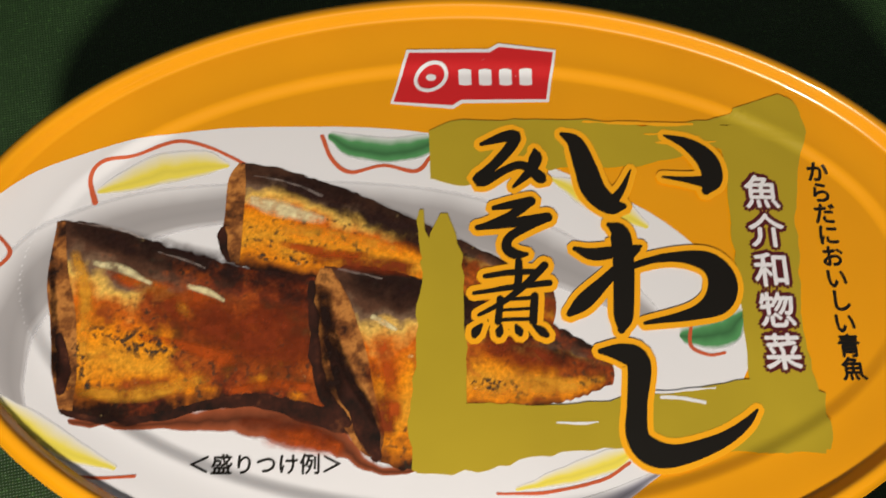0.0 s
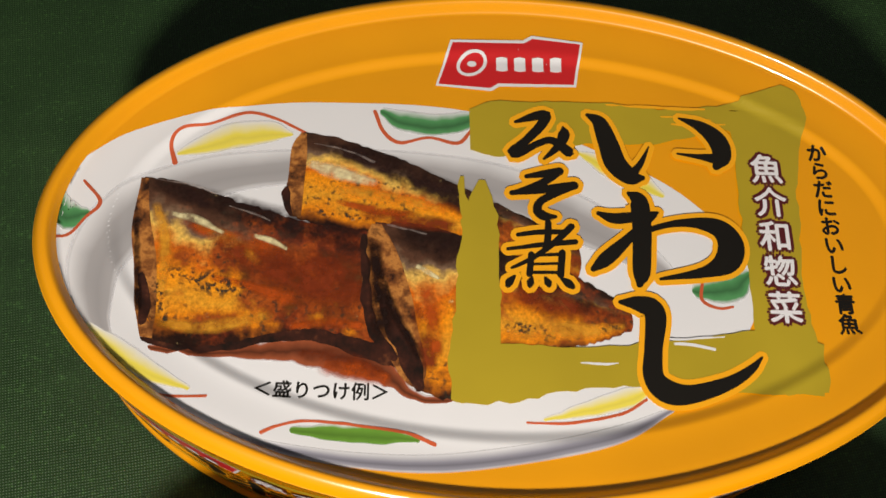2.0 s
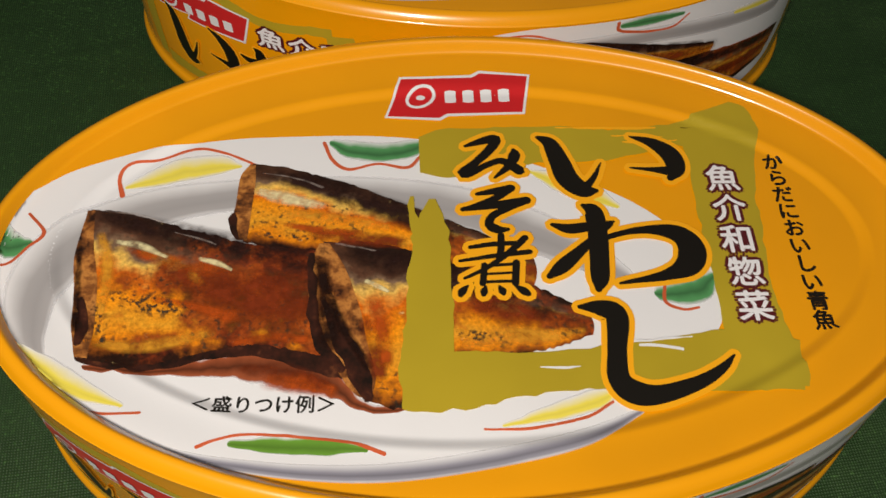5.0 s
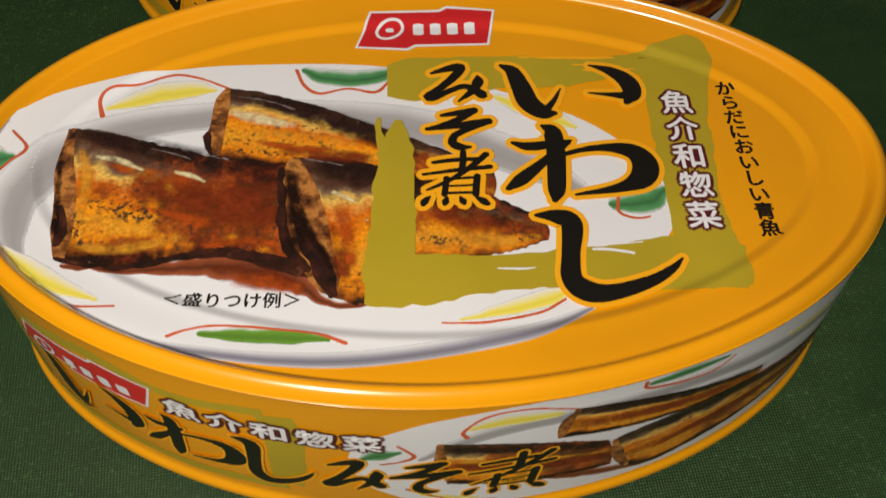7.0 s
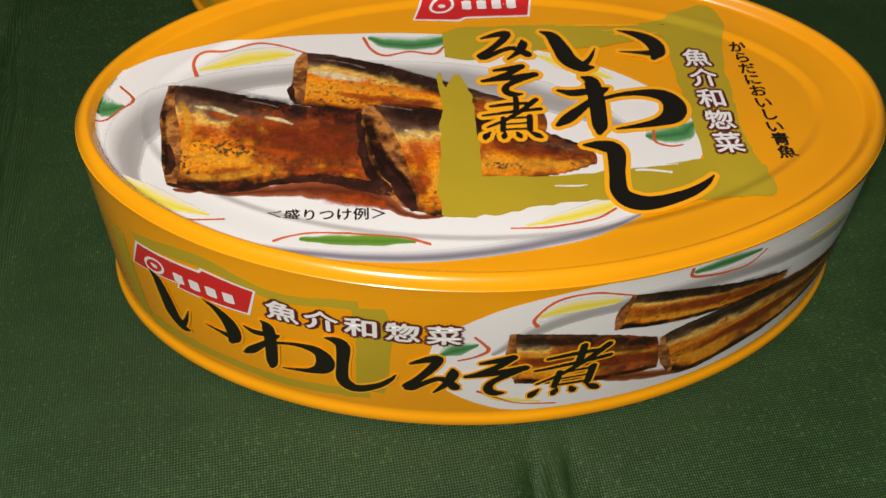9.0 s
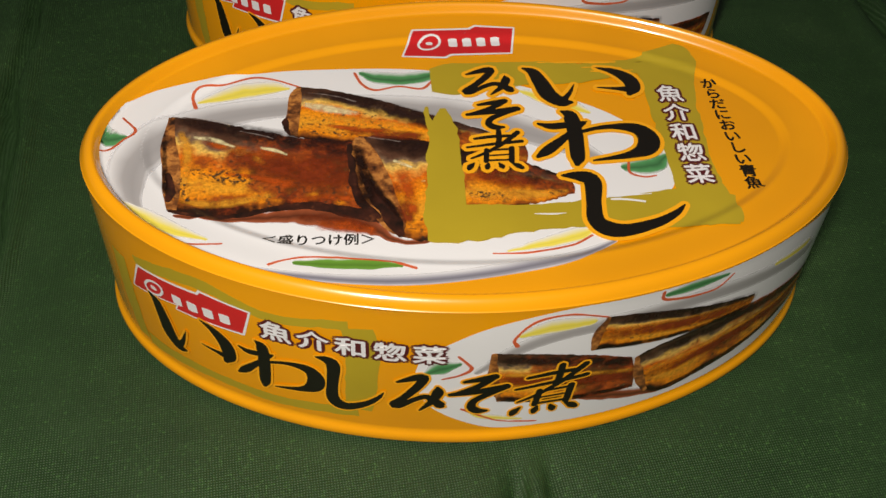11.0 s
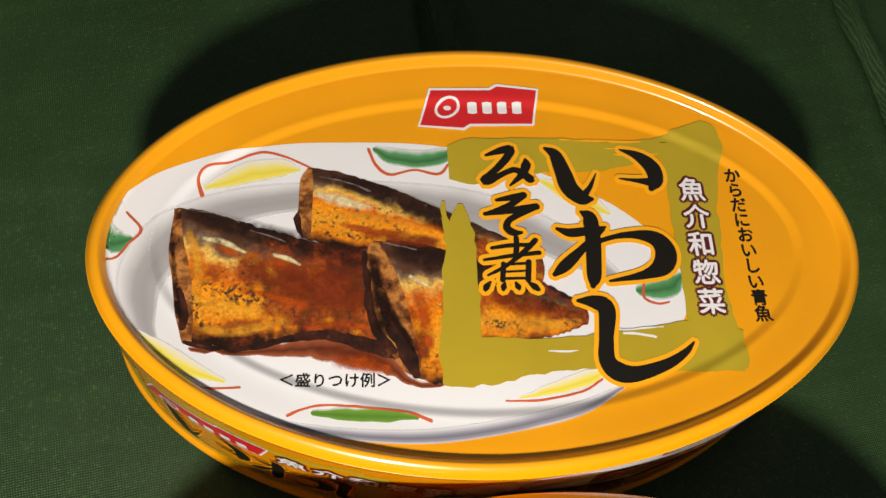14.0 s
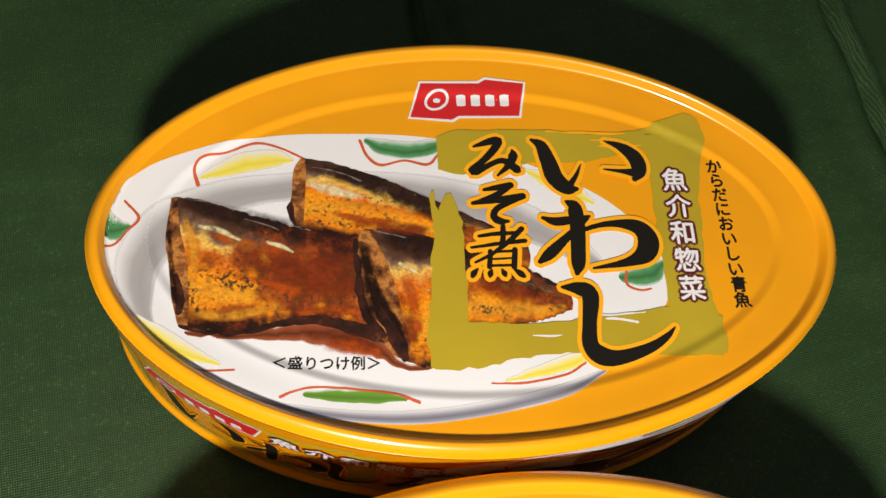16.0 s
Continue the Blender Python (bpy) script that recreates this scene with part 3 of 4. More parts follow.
WELL_SHADE = [(-43.3, -15.2, 0.75), (-45.9, -10.5, 3.84), (-46.4, -3.9, 6.66), (-42.8, 2.0, 7.56), (-36.1, 5.9, 6.09), (-27.5, 7.8, 4.84), (-14.5, 8.3, 4.76), (-2.9, 6.5, 6.23), (5.3, 3.6, 6.4), (12.6, -0.2, 5.3), (17.3, -3.6, 2.62)]
PLATE_LIP = [(-31.6, -23.0, 0.29), (-25.1, -24.8, 1.17), (-16.4, -26.0, 1.77), (-7.5, -26.1, 2.1), (3.2, -24.6, 2.15), (11.1, -22.7, 2.05), (17.0, -20.0, 0.64)]
LID_GREEN = [[(-15.1, 15.6, 1.46), (-13.1, 14.7, 2.92), (-9.3, 14.2, 3.11), (-5.5, 14.9, 2.77), (-4.0, 15.7, 0.93)], [(-51.5, 2.7, 2.12), (-50.6, 0.8, 3.72), (-49.5, 0.8, 3.56), (-48.7, 1.0, 1.62)], [(-23.7, -22.9, 0.89), (-19.3, -23.1, 1.94), (-14.9, -23.3, 1.95), (-10.8, -23.7, 0.75)], [(21.9, -6.0, 2.61), (23.8, -5.8, 4.02), (25.8, -5.1, 4.23), (27.1, -4.2, 1.77)]]
LID_YELLOW = [[(-38.9, 9.3, 0.86), (-36.4, 10.4, 2.59), (-32.5, 11.9, 3.68), (-28.4, 12.5, 3.0), (-26.4, 12.3, 0.88)], [(-46.4, -12.2, 1.22), (-42.9, -14.8, 2.86), (-39.2, -17.0, 2.4), (-35.1, -18.6, 0.6)], [(3.1, -21.2, 0.47), (8.3, -19.9, 1.91), (12.3, -18.7, 2.41), (14.9, -17.8, 0.97)], [(8.5, 11.0, 0.74), (11.8, 9.4, 3.14), (15.1, 7.6, 3.13), (18.0, 5.9, 0.92)]]
LID_LINES = [[(-39.4, 8.0, 0.6), (-40.0, 10.4, 0.43), (-38.9, 12.3, 0.35), (-35.7, 13.3, 0.35), (-31.8, 14.9, 0.44), (-28.5, 14.4, 0.36), (-24.3, 12.4, 0.27)], [(-16.4, 15.7, 0.46), (-15.2, 12.9, 0.45), (-13.2, 11.6, 0.45), (-9.8, 12.4, 0.36), (-6.4, 11.8, 0.45), (-4.7, 13.6, 0.37)], [(-49.0, 4.9, 0.33), (-47.0, 2.5, 0.41), (-48.4, 0.4, 0.32), (-49.7, -1.6, 0.32), (-51.0, -2.1, 0.32)], [(-27.0, -23.2, 0.44), (-25.1, -22.4, 0.3), (-22.2, -21.9, 0.3), (-16.3, -22.4, 0.3), (-11.9, -23.0, 0.38), (-8.9, -24.2, 0.45)], [(-47.2, -11.3, 0.31), (-47.3, -12.2, 0.3), (-46.6, -12.9, 0.23)], [(-40.4, -19.1, 0.22), (-36.8, -19.6, 0.3), (-33.1, -19.5, 0.3)], [(1.1, -21.6, 0.23), (5.8, -21.6, 0.31), (11.4, -20.5, 0.32), (14.3, -18.9, 0.32)], [(21.9, -5.1, 0.35), (21.7, -7.3, 0.43), (23.5, -8.2, 0.35), (25.2, -8.0, 0.26)]]
PATCH = [[(-4.9, 13.8, 5.39), (-1.2, 13.9, 7.77), (4.8, 14.8, 6.22), (11.7, 15.2, 5.75), (18.7, 15.1, 4.68), (25.0, 16.4, 3.42), (30.5, 16.7, 5.0)], [(31.5, 20.2, 5.48), (32.1, 18.2, 8.93), (32.0, 16.0, 9.22), (31.2, 9.1, 7.62), (30.8, 0.7, 6.78), (30.6, -6.4, 6.38), (31.0, -12.4, 7.04), (31.3, -16.4, 7.4), (31.4, -18.1, 6.36)], [(34.6, -15.4, 6.31), (29.8, -14.5, 7.28), (21.6, -14.8, 6.19), (13.6, -15.1, 4.81), (5.7, -15.6, 4.9), (-0.6, -16.2, 6.39), (-5.9, -16.5, 6.48), (-7.0, -16.5, 5.39)], [(-3.6, 7.0, 0.87), (-3.6, 2.5, 3.92), (-4.0, -2.3, 4.49), (-4.1, -8.3, 5.16), (-4.5, -14.8, 5.62), (-4.6, -17.9, 5.06)], [(-6.0, 7.4, 0.43), (-5.8, 4.7, 1.03), (-4.9, 2.0, 1.7)]]
DRY_LIGHT = [[(18.0, -12.5, 0.25), (20.3, -12.6, 0.41), (22.5, -13.1, 0.25)], [(16.7, -12.0, 0.16), (19.6, -11.9, 0.25), (23.7, -11.6, 0.17)], [(7.3, -14.9, 0.24), (9.2, -15.0, 0.32), (11.4, -14.9, 0.16)]]
DRY_YELLOW = [[(12.0, 17.8, 0.19), (18.1, 17.6, 0.38), (24.3, 17.6, 0.29)], [(20.0, 15.4, 0.19), (23.1, 15.3, 0.38), (26.7, 15.6, 0.19)], [(18.8, 16.4, 0.19), (21.5, 16.4, 0.19), (25.0, 16.2, 0.19)]]
FISH = [[[(-24.7, 12.6), (-19.4, 11.6), (-13.0, 9.3), (-6.5, 6.3), (-0.2, 3.2), (3.8, 1.1), (7.7, -1.3)], [(-24.9, 1.4), (-19.4, -0.2), (-13.1, -0.9), (-6.8, -0.8), (-0.5, -2.7), (3.4, -4.2), (7.4, -5.2)]], [[(-42.6, 6.0), (-39.3, 5.7), (-35.0, 4.4), (-29.5, 2.6), (-23.3, 0.9), (-16.3, 0.1)], [(-39.9, -13.2), (-36.5, -14.0), (-32.6, -13.7), (-27.5, -12.5), (-22.4, -11.7), (-14.7, -13.3)]], [[(-15.9, 1.2), (-10.7, 1.1), (-5.2, -0.4), (0.3, -2.5), (7.4, -5.0), (13.0, -8.4)], [(-11.1, -18.2), (-6.4, -19.1), (-2.8, -14.8), (0.4, -13.2), (6.7, -13.2), (13.2, -11.2)]]]
CUTS = [[[(-24.9, 12.6), (-26.0, 10.7), (-26.2, 6.6), (-26.5, 3.5), (-25.5, 1.6)], [(-24.4, 12.4), (-24.2, 9.8), (-24.3, 6.2), (-24.4, 3.1), (-24.5, 1.4)]], [[(-42.9, 6.0), (-43.3, -0.2), (-42.6, -4.3), (-41.8, -9.2), (-40.7, -13.2)], [(-42.1, 5.9), (-41.5, 1.5), (-40.1, -4.3), (-39.5, -10.0), (-39.4, -13.4)]], [[(-16.3, 1.0), (-17.1, -1.6), (-17.1, -6.7), (-15.6, -11.5), (-12.7, -16.7), (-10.9, -18.2)], [(-15.2, 1.0), (-13.3, -2.4), (-11.6, -7.5), (-10.8, -11.5), (-9.8, -15.5), (-10.3, -18.3)]]]
CUT_HOLLOWS = [[(-41.6, -6.0, 0.77), (-40.8, -9.2, 1.37), (-40.8, -11.5, 0.75)], [(-15.6, -6.6, 0.48), (-13.3, -11.5, 2.03), (-11.5, -15.5, 2.3), (-10.5, -17.9, 1.06)], [(-17.1, -0.7, 0.82), (-16.7, -6.6, 0.96), (-16.0, -11.1, 1.4), (-13.4, -14.7, 0.92)], [(-26.2, 5.3, 0.5), (-26.1, 3.1, 0.83), (-25.6, 1.8, 0.49)]]
SAUCE = [(-39.4, -14.3, 0.74), (-33.3, -14.5, 1.2), (-27.5, -13.9, 2.57), (-21.6, -13.9, 4.88), (-17.1, -14.7, 5.81), (-13.4, -16.7, 3.05), (-11.2, -18.8, 1.21), (-6.8, -19.3, 0.61)]
SAUCE_EDGE = [(-40.4, -13.3, 0.6), (-36.5, -14.0, 1.19), (-32.6, -13.9, 1.35), (-27.5, -12.7, 1.52), (-22.4, -12.0, 2.0), (-17.1, -13.0, 3.4), (-13.4, -14.9, 2.15)]
LID_LOGO = [(-7.3, 25.9), (1.8, 26.2), (2.9, 26.9), (9.4, 26.2), (8.4, 20.1), (-1.2, 19.8), (-2.2, 19.1), (-9.1, 19.6)]
COLUMN_A = [(31.2, 9.6), (31.3, -8.0)]
COLUMN_B = [(37.9, 12.1), (38.6, -9.8)]
CAPTION = [(-27.3, -18.5), (-14.8, -18.6)]
GLAZES = {
    "back": [[(-42.0, 5.3, 1.8), (-35.7, 3.5, 3.27), (-27.9, 1.4, 3.76), (-17.1, -1.3, 3.6)], [(-24.1, 11.3, 1.9), (-17.0, 9.2, 3.28), (-9.0, 5.7, 3.95), (-0.3, 1.4, 3.75)], [(-13.6, -0.2, 2.15), (-9.2, -1.3, 4.14), (-4.5, -2.9, 4.64), (3.3, -6.0, 3.8), (9.8, -9.2, 2.3)]],
    "dark": [[(-16.1, -1.2, 1.8), (-15.3, -6.6, 2.4), (-14.7, -11.5, 2.97)], [(-15.5, -4.1, 0.97), (-13.3, -9.9, 1.26), (-10.5, -14.7, 1.08)], [(-43.1, 1.5, 0.64), (-42.2, -4.3, 0.78), (-41.3, -10.0, 0.91)]],
    "gold": [[(-40.8, 2.4, 1.29), (-39.4, -1.8, 1.9), (-39.1, -8.4, 1.22)], [(-35.8, 0.1, 1.28), (-31.8, -1.7, 1.92), (-28.8, -4.2, 1.11)], [(-38.8, -11.5, 1.35), (-33.4, -11.7, 1.97), (-27.2, -10.3, 1.39)], [(-20.4, 5.2, 1.68), (-13.9, 4.2, 2.03), (-8.7, 3.1, 1.19)], [(-0.3, -12.0, 1.59), (4.5, -11.2, 2.74), (9.6, -11.2, 1.63)]],
    "silver": [[(-23.7, 8.4, 1.36), (-20.4, 7.3, 2.21), (-16.2, 6.2, 1.19)], [(-38.9, 1.6, 0.64), (-36.3, 0.9, 1.13), (-33.2, -0.5, 0.64)], [(-29.4, -0.9, 0.56), (-27.5, -1.5, 0.81), (-25.9, -2.4, 0.48)], [(-10.9, -4.1, 0.65), (-9.7, -4.8, 0.81), (-8.6, -5.4, 0.49)]],
    "sauce": [[(-23.4, -14.5, 1.21), (-18.6, -15.2, 2.59), (-14.8, -16.6, 1.37)], [(-33.5, -1.6, 2.08), (-27.8, -4.1, 5.57), (-21.7, -6.0, 8.26), (-16.5, -6.5, 7.67)], [(-17.0, 2.0, 1.83), (-12.3, 1.6, 2.51), (-7.1, 0.9, 1.85)], [(0.8, -7.1, 3.27), (3.9, -7.8, 4.26), (7.0, -8.9, 2.78)], [(-11.0, -9.1, 1.59), (-9.9, -12.3, 2.66), (-9.5, -15.5, 2.0)]],
    "red": [[(-37.6, 0.4, 1.12), (-33.2, -1.1, 2.24), (-27.5, -2.2, 2.73)], [(-24.6, -11.5, 0.77), (-20.9, -10.9, 1.4), (-17.1, -11.2, 1.09)], [(-33.7, -6.1, 1.09), (-29.9, -6.9, 1.25), (-25.0, -8.3, 2.03)], [(-20.2, 3.6, 1.0), (-15.5, 2.6, 1.34), (-11.5, 2.3, 1.01)], [(-20.8, -16.1, 1.96), (-17.1, -16.4, 2.73), (-14.2, -17.2, 1.67)], [(-10.2, -6.6, 1.77), (-9.1, -10.3, 2.38), (-8.7, -14.0, 1.87)]],
    "freckle": [[(-38.4, -5.6, 2.02), (-34.4, -6.6, 3.42), (-29.9, -7.7, 2.02)], [(-1.4, -10.9, 1.28), (1.3, -11.2, 2.08), (4.0, -11.5, 1.13)], [(-23.3, 2.5, 0.83), (-20.2, 2.0, 1.33), (-17.0, 1.7, 0.83)], [(-39.9, -6.8, 1.08), (-39.0, -9.2, 1.68), (-38.4, -11.1, 1.06)]],
    "glint": [[(-40.8, 5.7, 0.25), (-37.3, 5.2, 0.33), (-34.2, 4.1, 0.25)], [(-32.6, 2.7, 0.25), (-30.3, 1.9, 0.33), (-27.9, 1.0, 0.24)], [(-14.5, 0.9, 0.25), (-12.3, 0.5, 0.33), (-10.0, -0.1, 0.25)], [(-23.4, 11.1, 0.17), (-20.2, 10.5, 0.35), (-16.2, 8.9, 0.26)]],
}
# along the wall from its middle, and height, in millimetres
WALL_PLATE = [(-9.3, 19.3), (-5.7, 22.3), (-1.0, 25.3), (5.4, 27.3), (12.0, 28.2), (18.9, 28.4), (26.6, 28.4), (35.1, 28.4), (43.0, 28.0), (54.0, 25.0), (56.5, 16.0), (54.5, 7.5), (46.0, 4.4), (35.6, 3.6), (25.7, 3.3), (16.8, 3.2), (8.4, 3.2), (1.2, 3.4), (-3.0, 5.0), (-6.6, 7.4), (-8.7, 9.9), (-10.0, 14.6)]
WALL_FISH = [[[(14.0, 25.2), (20.1, 24.2), (28.7, 21.8), (38.0, 19.0)], [(12.9, 18.8), (21.6, 17.6), (29.7, 17.1), (37.6, 16.8)]], [[(-0.1, 20.4), (6.3, 19.5), (12.9, 17.8), (18.9, 15.4)], [(1.1, 9.8), (6.6, 8.8), (12.3, 8.1), (20.3, 8.0)]], [[(19.8, 15.2), (21.9, 16.2), (28.5, 17.2), (37.5, 17.2), (54.0, 14.0)], [(22.5, 6.1), (26.0, 4.6), (33.2, 5.8), (41.1, 6.8), (52.0, 8.5)]]]
WALL_LOGO = [(-49.3, 22.0), (-38.9, 23.1), (-38.4, 23.8), (-31.0, 23.0), (-32.4, 17.7), (-43.2, 17.2), (-42.8, 18.2), (-51.6, 16.2)]
WALL_TEXT = {'い': (-41.5, 13.0), 'わ': (-28.6, 12.6), 'し': (-18.3, 12.2), 'み': (-9.4, 11.7), 'そ': (-1.6, 11.7), '煮': (8.0, 11.7)}
WALL_COLUMN = [(-27.9, 20.4), (-8.2, 20.1)]
WALL_PATCH = [[(-49.6, 22.5, 2), (-38.4, 25.0, 2.2), (-29.1, 23.0, 1.6), (-21.4, 24.0, 1.6), (-18.3, 24.2, 2)], [(-17.2, 24.0, 4.2), (-16.6, 19.3, 4.4), (-16.9, 12.9, 4.2), (-17.5, 6.6, 3.6)], [(-17.5, 6.0, 2.2), (-28.9, 5.0, 1.8), (-39.1, 5.4, 1.8), (-51.0, 4.8, 2.4)], [(-53.8, 21.0, 3.0), (-53.7, 13.5, 3.2), (-53.2, 8.2, 3.0), (-52.4, 4.2, 2.6)]]
WALL_GREEN = [[(-8.4, 16.2, 1.0), (-6.7, 17.4, 3.0), (-4.5, 18.2, 1.0)], [(21.9, 27.0, 1.2), (25.8, 27.2, 2.2), (30.6, 27.0, 0.8)]]
WALL_YELLOW = [[(3.2, 23.7, 1.2), (6.6, 24.8, 2.8), (11.7, 24.9, 1.8)], [(-2.5, 7.5, 0.8), (-0.6, 6.4, 1.4), (4.5, 5.2, 0.6)], [(40.8, 23.5, 1.2), (48.2, 22.5, 1.8)]]
WALL_LINES = [[(2.7, 21.6, 0.6), (2.3, 23.1, 0.4), (4.7, 26.1, 0.4), (9.0, 26.8, 0.4), (14.0, 25.2, 0.3)], [(21.0, 27.6, 0.5), (21.5, 26.1, 0.5), (26.1, 25.0, 0.4), (29.6, 24.9, 0.4), (31.7, 26.6, 0.3)], [(-4.5, 19.8, 0.4), (-2.8, 17.4, 0.5), (-4.2, 15.9, 0.4), (-6.4, 15.0, 0.3)], [(-3.6, 8.2, 0.5), (1.5, 5.2, 0.3), (6.8, 4.2, 0.3)]]
WALL_SAUCE = [(12.3, 8.5, 1.0), (15.6, 7.8, 2.2), (20.9, 6.4, 2.2), (24.8, 5.0, 1.0)]


def logo(lay, level, corners, tin, name):
    """A red banner with a white border, a ring with a dot and plain white bars."""
    c = np.array(corners)
    mid = c.mean(0)
    ink = Ink(lay, level)
    ink.flat(polygon_mesh(c), lambda x, y: (x, y))
    banner = ink.finish(name, WHITE, tin, "red banner mark with a white border")
    ink = Ink(lay, level + 1)
    inner = []
    for i in range(len(c)):
        a, b, d = c[i - 1], c[i], c[(i + 1) % len(c)]
        u, v = (b - a) / np.linalg.norm(b - a), (d - b) / np.linalg.norm(d - b)
        nn = np.array([u[1], -u[0]]) + np.array([v[1], -v[0]])
        nn /= max(np.linalg.norm(nn), 0.4)
        inner.append(b + nn * 0.45)
    ink.flat(polygon_mesh(inner), lambda x, y: (x, y))
    ink.finish("field", RED, banner)
    along = (c[3] - c[0]) / np.linalg.norm(c[3] - c[0])
    up = (c[0] - c[-1])
    wide, high = np.linalg.norm(c[3] - c[0]), np.linalg.norm(up)
    up = up / high
    left = c[0] * 0.5 + c[-1] * 0.5 + along * wide * 0.215
    ink = Ink(lay, level + 7)
    ring = [(left + 0.25 * high * (np.cos(t) * along + np.sin(t) * up)).tolist() + [0.42] for t in np.linspace(0, 2 * np.pi, 25)]
    ink.stroke(ring, round_ends=False)
    ink.finish("ring", WHITE, banner)
    ink = Ink(lay, level + 7)
    ink.stroke([(*(left - along * 0.2), 0.75), (*left, 0.8), (*(left + along * 0.2), 0.75)])
    ink.finish("dot", WHITE, banner)
    for k in range(4):
        o = left + along * wide * (0.225 + 0.135 * k)
        ink = Ink(lay, level + 7)
        ink.stroke([(*(o - along * wide * 0.042), 0.26 * high), (*o, 0.30 * high), (*(o + along * wide * 0.042), 0.26 * high)], round_ends=False)
        ink.finish("bar", WHITE, banner)


def glyphs(lay, level, text, places, size, tin, outline, name):
    """Brushed black characters with a warm yellow edge."""
    for ch in text:
        cx, cy = places[ch]
        k = size(ch)
        under = Ink(lay, level)
        over = Ink(lay, level + 2)
        for i, line in enumerate(GLYPHS[ch]):
            pts = [(cx + x * k[0], cy + y * k[1], w * (k[0] + k[1]) * 0.5) for x, y, w in line]
            under.stroke(pts, grow=outline)
            over.stroke(pts, ragged=0.012, seed=i)
        edge = under.finish(name + "_edge", GLOW_YELLOW, tin, "warm yellow edge of a black character")
        over.finish(name, BLACK, edge, "brushed black character")


def letters(lay, level, text, start, end, size, mat, tin, name, bold=0.0, turn=0.0, stretch=1.0, edge=None):
    """Characters set evenly from the first to the last place; bold ones are struck several times."""
    start, end = np.array(start), np.array(end)
    back = Ink(lay, level - 1) if edge else None
    ink = Ink(lay, level)
    c, s = math.cos(turn), math.sin(turn)
    for i, ch in enumerate(text):
        mid = start + (end - start) * (i / max(1, len(text) - 1))
        me = letter_mesh(ch)

        def place_at(dx, dy, mid=mid):
            def place(x, y):
                x, y = (x + dx) * size * stretch, (y + dy - 0.36) * size
                return mid[0] + c * x - s * y, mid[1] + s * x + c * y
            return place
        for k, (dx, dy) in enumerate(round_shifts(bold, 4) if bold else [(0, 0)]):
            ink.count = k
            ink.flat(me, place_at(dx, dy))
        if edge:
            for k, (dx, dy) in enumerate(round_shifts(bold + edge[1], 8)):
                back.count = k * 0.5
                back.flat(me, place_at(dx, dy))
    thing = ink.finish(name, mat, tin)
    if edge:
        back.finish(name + "_edge", edge[0], thing)
    return thing


def clip_to_end(p):
    """Keeps print on the sunk part of the pressed end."""
    d = inset_of(p[:, 0], p[:, 1])
    for _ in range(6):
        short = np.clip(2.6 - d, 0, None)
        p = p - p / np.linalg.norm(p, axis=1, keepdims=True) * short[:, None]
        d = inset_of(p[:, 0], p[:, 1])
    return p


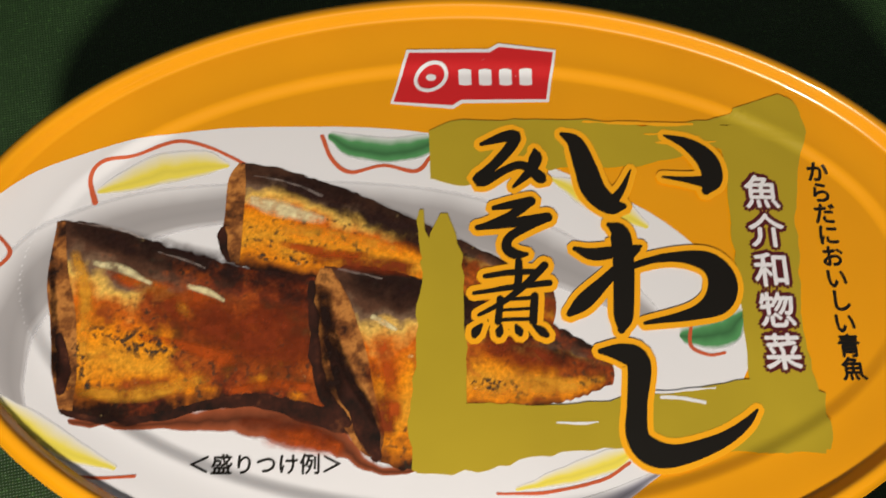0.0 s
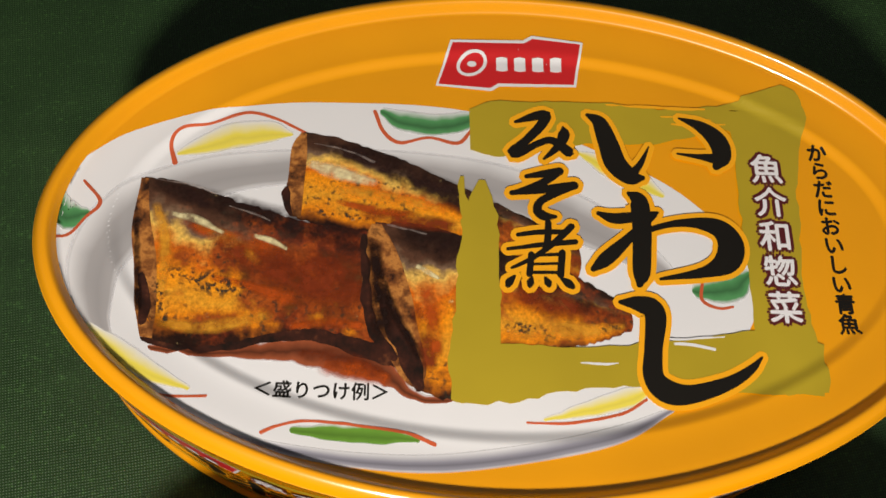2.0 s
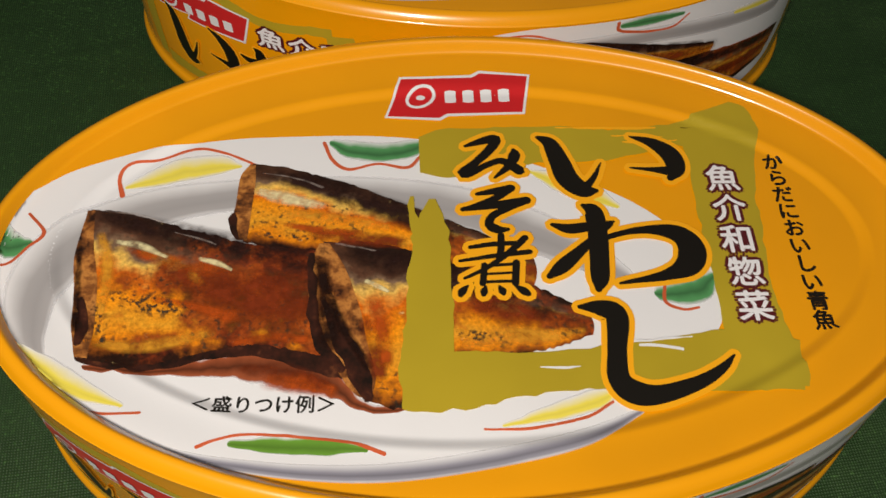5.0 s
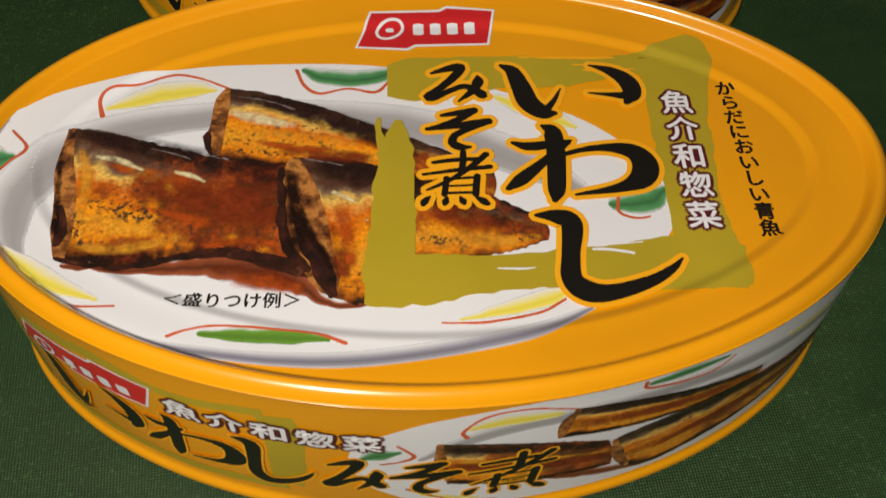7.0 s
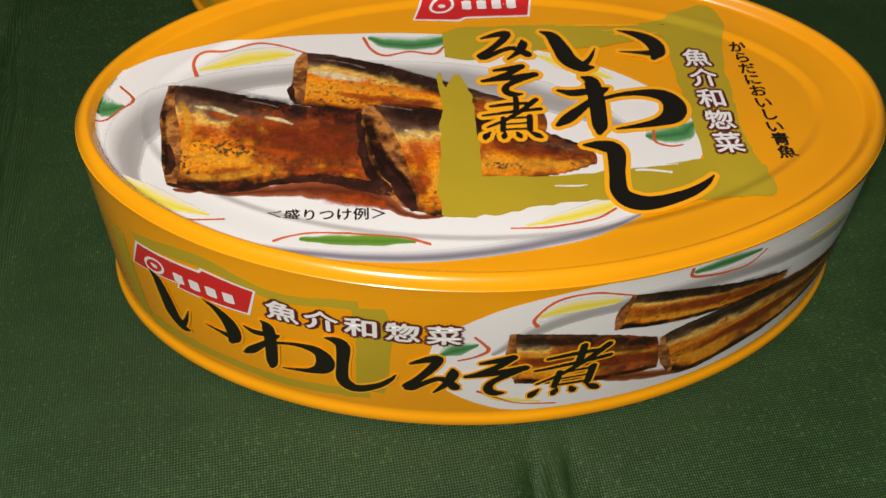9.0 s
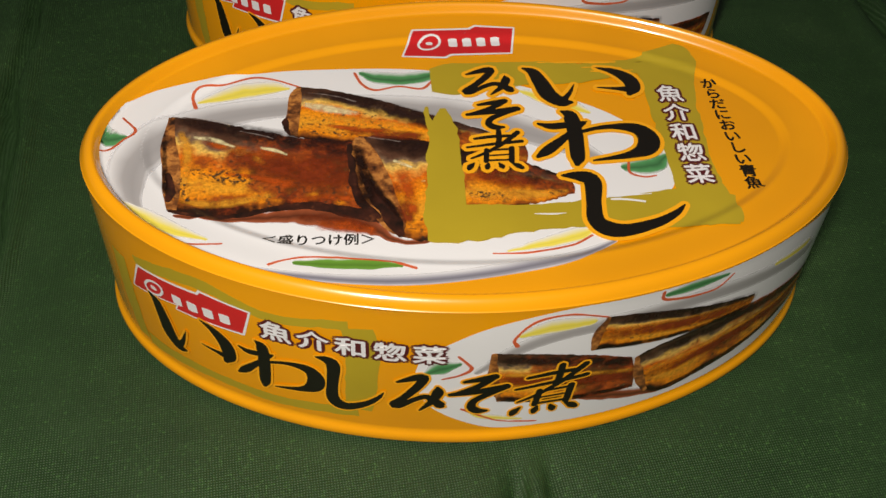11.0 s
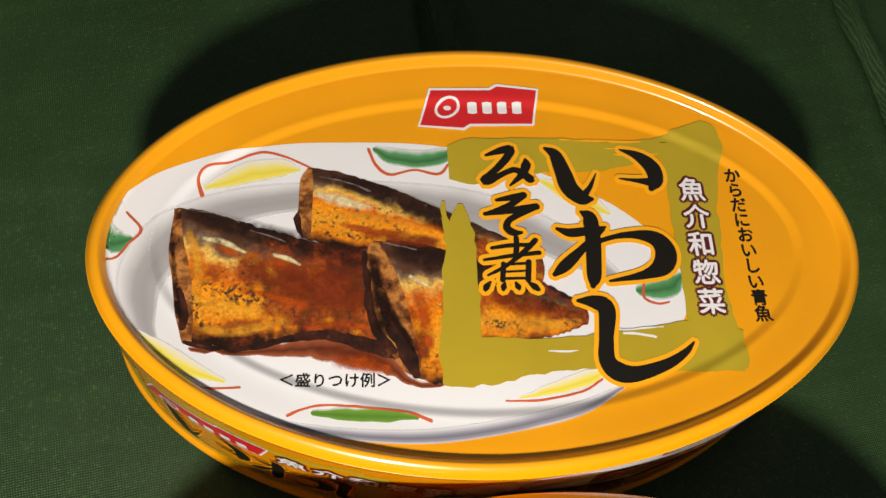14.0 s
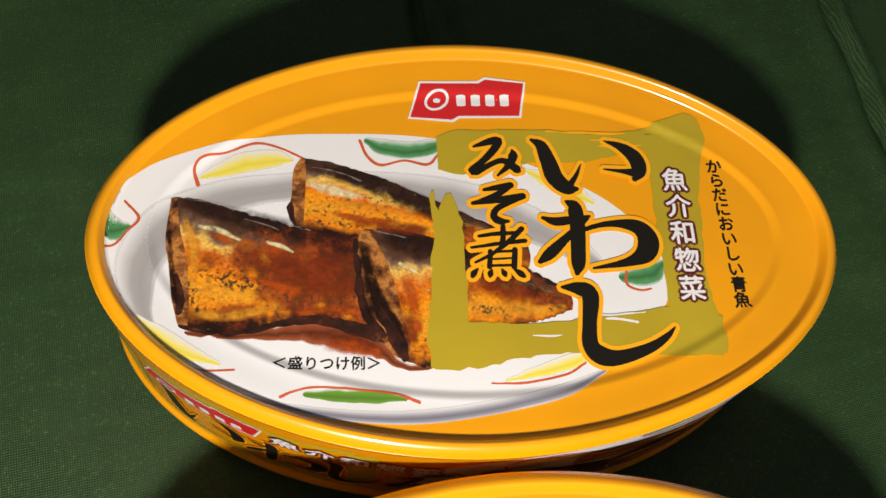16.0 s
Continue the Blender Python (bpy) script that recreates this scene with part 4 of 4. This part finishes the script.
def print_end(tin):
    """The picture on the pressed end: plate, fish, brushed olive frame and words."""
    ink = Ink(lid_map, 1.4)
    ink.disc(PLATE_EDGE, PLATE_MIDDLE, 130, 0.45, clip_to_end)
    plate = ink.finish("plate_print", WHITE, tin, "printed white oval plate")
    ink = Ink(lid_map, 2.7)
    ink.stroke(WELL_SHADE)
    ink.finish("plate_shade", GREY_INK, plate)
    ink = Ink(lid_map, 2.7)
    ink.stroke(PLATE_LIP)
    ink.finish("plate_lip", LIP_INK, plate)
    for k, line in enumerate(LID_GREEN):
        ink = Ink(lid_map, 3.4)
        ink.stroke(line, ragged=0.05, seed=k)
        ink.finish("green_motif", LEAF_INK if k == 2 else GREEN_INK, plate, "green wash motif on the plate rim")
    for k, line in enumerate(LID_YELLOW):
        ink = Ink(lid_map, 3.4)
        ink.stroke(line, ragged=0.05, seed=k)
        ink.finish("yellow_motif", LEMON_INK, plate, "lemon wash motif on the plate rim")
    for k, line in enumerate(LID_LINES):
        ink = Ink(lid_map, 4)
        ink.stroke(line, ragged=0.02, seed=k)
        ink.finish("red_line", LINE_RED, plate, "thin red drawn line")
    ink = Ink(lid_map, 4)
    ink.stroke(SAUCE, ragged=0.15)
    ink.finish("sauce_print", SAUCE_INK, tin, "printed brown miso sauce")
    ink = Ink(lid_map, 5)
    ink.stroke(SAUCE_EDGE, ragged=0.12, seed=3)
    ink.finish("sauce_shadow", DARK_INK, tin)
    for k in range(3):
        ink = Ink(lid_map, 5 + k)
        ink.between(*FISH[k], ragged=0.09, seed=k)
        fish = ink.finish("fish_print", FISH_INKS[k], tin, "printed braised sardine piece, golden brown")
        ink = Ink(lid_map, 6 + k)
        ink.between(*CUTS[k], n=24, m=8, ragged=0.05, seed=k + 7)
        ink.finish("cut_end", CUT_INK, fish, "cut flesh end")
    for order, (kind, mat) in enumerate(GLAZE_INKS):
        for k, line in enumerate(GLAZES[kind]):
            ink = Ink(lid_map, 8.6 + order * 0.14)
            ink.stroke(line, ragged=0.06, seed=k + order * 9)
            ink.finish(kind + "_wash", mat, tin)
    for k, line in enumerate(CUT_HOLLOWS):
        ink = Ink(lid_map, 9)
        ink.stroke(line, ragged=0.12, seed=k)
        ink.finish("hollow", DARK_INK, tin, "dark hollow of a cut fish")
    for k, line in enumerate(PATCH):
        ink = Ink(lid_map, 10)
        ink.count = k * 2
        ink.stroke(line, ragged=0.11, seed=k + 20, round_ends=False)
        ink.finish("brush_frame", OLIVE, tin, "olive brush stroke with ragged edges")
    for lines, mat, words in ((DRY_LIGHT, WHITE, "pale gap left by a dry brush"), (DRY_YELLOW, GLOW_YELLOW, "yellow gap left by a dry brush")):
        for k, line in enumerate(lines):
            ink = Ink(lid_map, 11.8)
            ink.stroke(line, ragged=0.05, seed=k + 60)
            ink.finish("dry_gap", mat, tin, words)
    glyphs(lid_map, 12.5, "いわしみそ煮", LID_TEXT, lambda ch: (1, 1), tin, 0.62, "character")
    logo(lid_map, 10, LID_LOGO, tin, "banner_mark")
    letters(lid_map, 13, "魚介和惣菜", *COLUMN_A, 4.0, WHITE, tin, "column_word", bold=0.022, stretch=1.0, edge=(MAROON, 0.10))
    letters(lid_map, 1.6, "からだにおいしい青魚", *COLUMN_B, 2.55, BLACK, tin, "side_word", bold=0.034)
    letters(lid_map, 3, "＜盛りつけ例＞", *CAPTION, 2.05, BLACK, tin, "caption", bold=0.022)


def print_wall(tin):
    """The band on the long side of the wall."""
    for k, line in enumerate(WALL_PATCH):
        ink = Ink(wall_map, 1)
        ink.count = k * 2
        ink.stroke(line, ragged=0.08, seed=k + 40, round_ends=False)
        ink.finish("brush_frame", OLIVE, tin, "olive brush stroke with ragged edges")
    ink = Ink(wall_map, 2)
    ink.disc(WALL_PLATE, (24.0, 13.0), 50, 0.7)
    plate = ink.finish("plate_print", WHITE, tin, "printed white oval plate")
    ink = Ink(wall_map, 3)
    ink.stroke([(-2.0, 16.5, 1.0), (3.0, 21.0, 2.4), (10.0, 23.5, 2.8), (24.0, 24.2, 3.0), (36.0, 23.0, 3.2), (50.0, 20.5, 3.0)])
    ink.finish("plate_shade", GREY_INK, plate)
    for level, lines, mat, name in ((4, WALL_GREEN, GREEN_INK, "green_motif"), (4, WALL_YELLOW, LEMON_INK, "yellow_motif"), (5, WALL_LINES, LINE_RED, "red_line")):
        for k, line in enumerate(lines):
            ink = Ink(wall_map, level)
            ink.stroke(line, ragged=0.03, seed=k)
            ink.finish(name, mat, plate)
    ink = Ink(wall_map, 5)
    ink.stroke(WALL_SAUCE, ragged=0.1)
    ink.finish("sauce_print", SAUCE_INK, tin, "printed brown miso sauce")
    for k in range(3):
        ink = Ink(wall_map, 6 + k)
        ink.between(*WALL_FISH[k], n=44, m=24, ragged=0.05, seed=k)
        fish = ink.finish("fish_print", FISH_INKS[k], tin, "printed braised sardine piece, golden brown")
        top, bottom = WALL_FISH[k]
        (x0, y0), (x1, y1) = top[0], bottom[0]
        ink = Ink(wall_map, 7 + k)
        ink.stroke([(x0, y0 - 0.3, 0.7), ((x0 + x1) / 2 - 0.4, (y0 + y1) / 2, 1.5), (x1, y1 + 0.3, 0.8)], ragged=0.08, seed=k)
        ink.finish("cut_end", CUT_INK, fish, "cut flesh end")
        shades = dict(GLAZE_INKS)
        for kind, at, wide in (("back", 0.14, 2.2), ("sauce", 0.55, 2.6), ("dark", 0.93, 1.1), ("gold", 0.42, 1.4)):
            ink = Ink(wall_map, 8.6 + 0.2 * at)
            ink.stroke([(a[0] * (1 - at) + c[0] * at, a[1] * (1 - at) + c[1] * at, wide) for a, c in zip(top, bottom)], ragged=0.05, seed=k)
            ink.finish(kind + "_wash", shades[kind], fish)
    glyphs(wall_map, 10, "いわしみそ煮", WALL_TEXT, lambda ch: WALL_SCALE[ch], tin, 0.3, "character")
    logo(wall_map, 3, WALL_LOGO, tin, "banner_mark")
    letters(wall_map, 10, "魚介和惣菜", *WALL_COLUMN, 3.8, WHITE, tin, "band_word", bold=0.026, stretch=1.14, edge=(MAROON, 0.10))


WALL_SCALE = {'い': (0.76, 1.1), 'わ': (0.68, 0.85), 'し': (0.55, 0.95), 'み': (0.9, 1.25), 'そ': (0.97, 1.3), '煮': (1.2, 1.3)}


def food_tin():
    tin = new("food_tin")
    tin.empty_display_size = 0.02
    tagged(tin, "closed oval yellow sardine tin with printed plate of fish", "food tin", group="tins on the cloth")
    tin_body(tin)
    print_end(tin)
    print_wall(tin)
    return tin


front_tin = food_tin()
front_tin.matrix_basis = pose(0.0004, 0.0004, 0, 0, 0, -1.8)
back_tin = copy_thing(front_tin, pose(0.0063, 0.0673, 0.00091, 1.5, 0, -5.71))
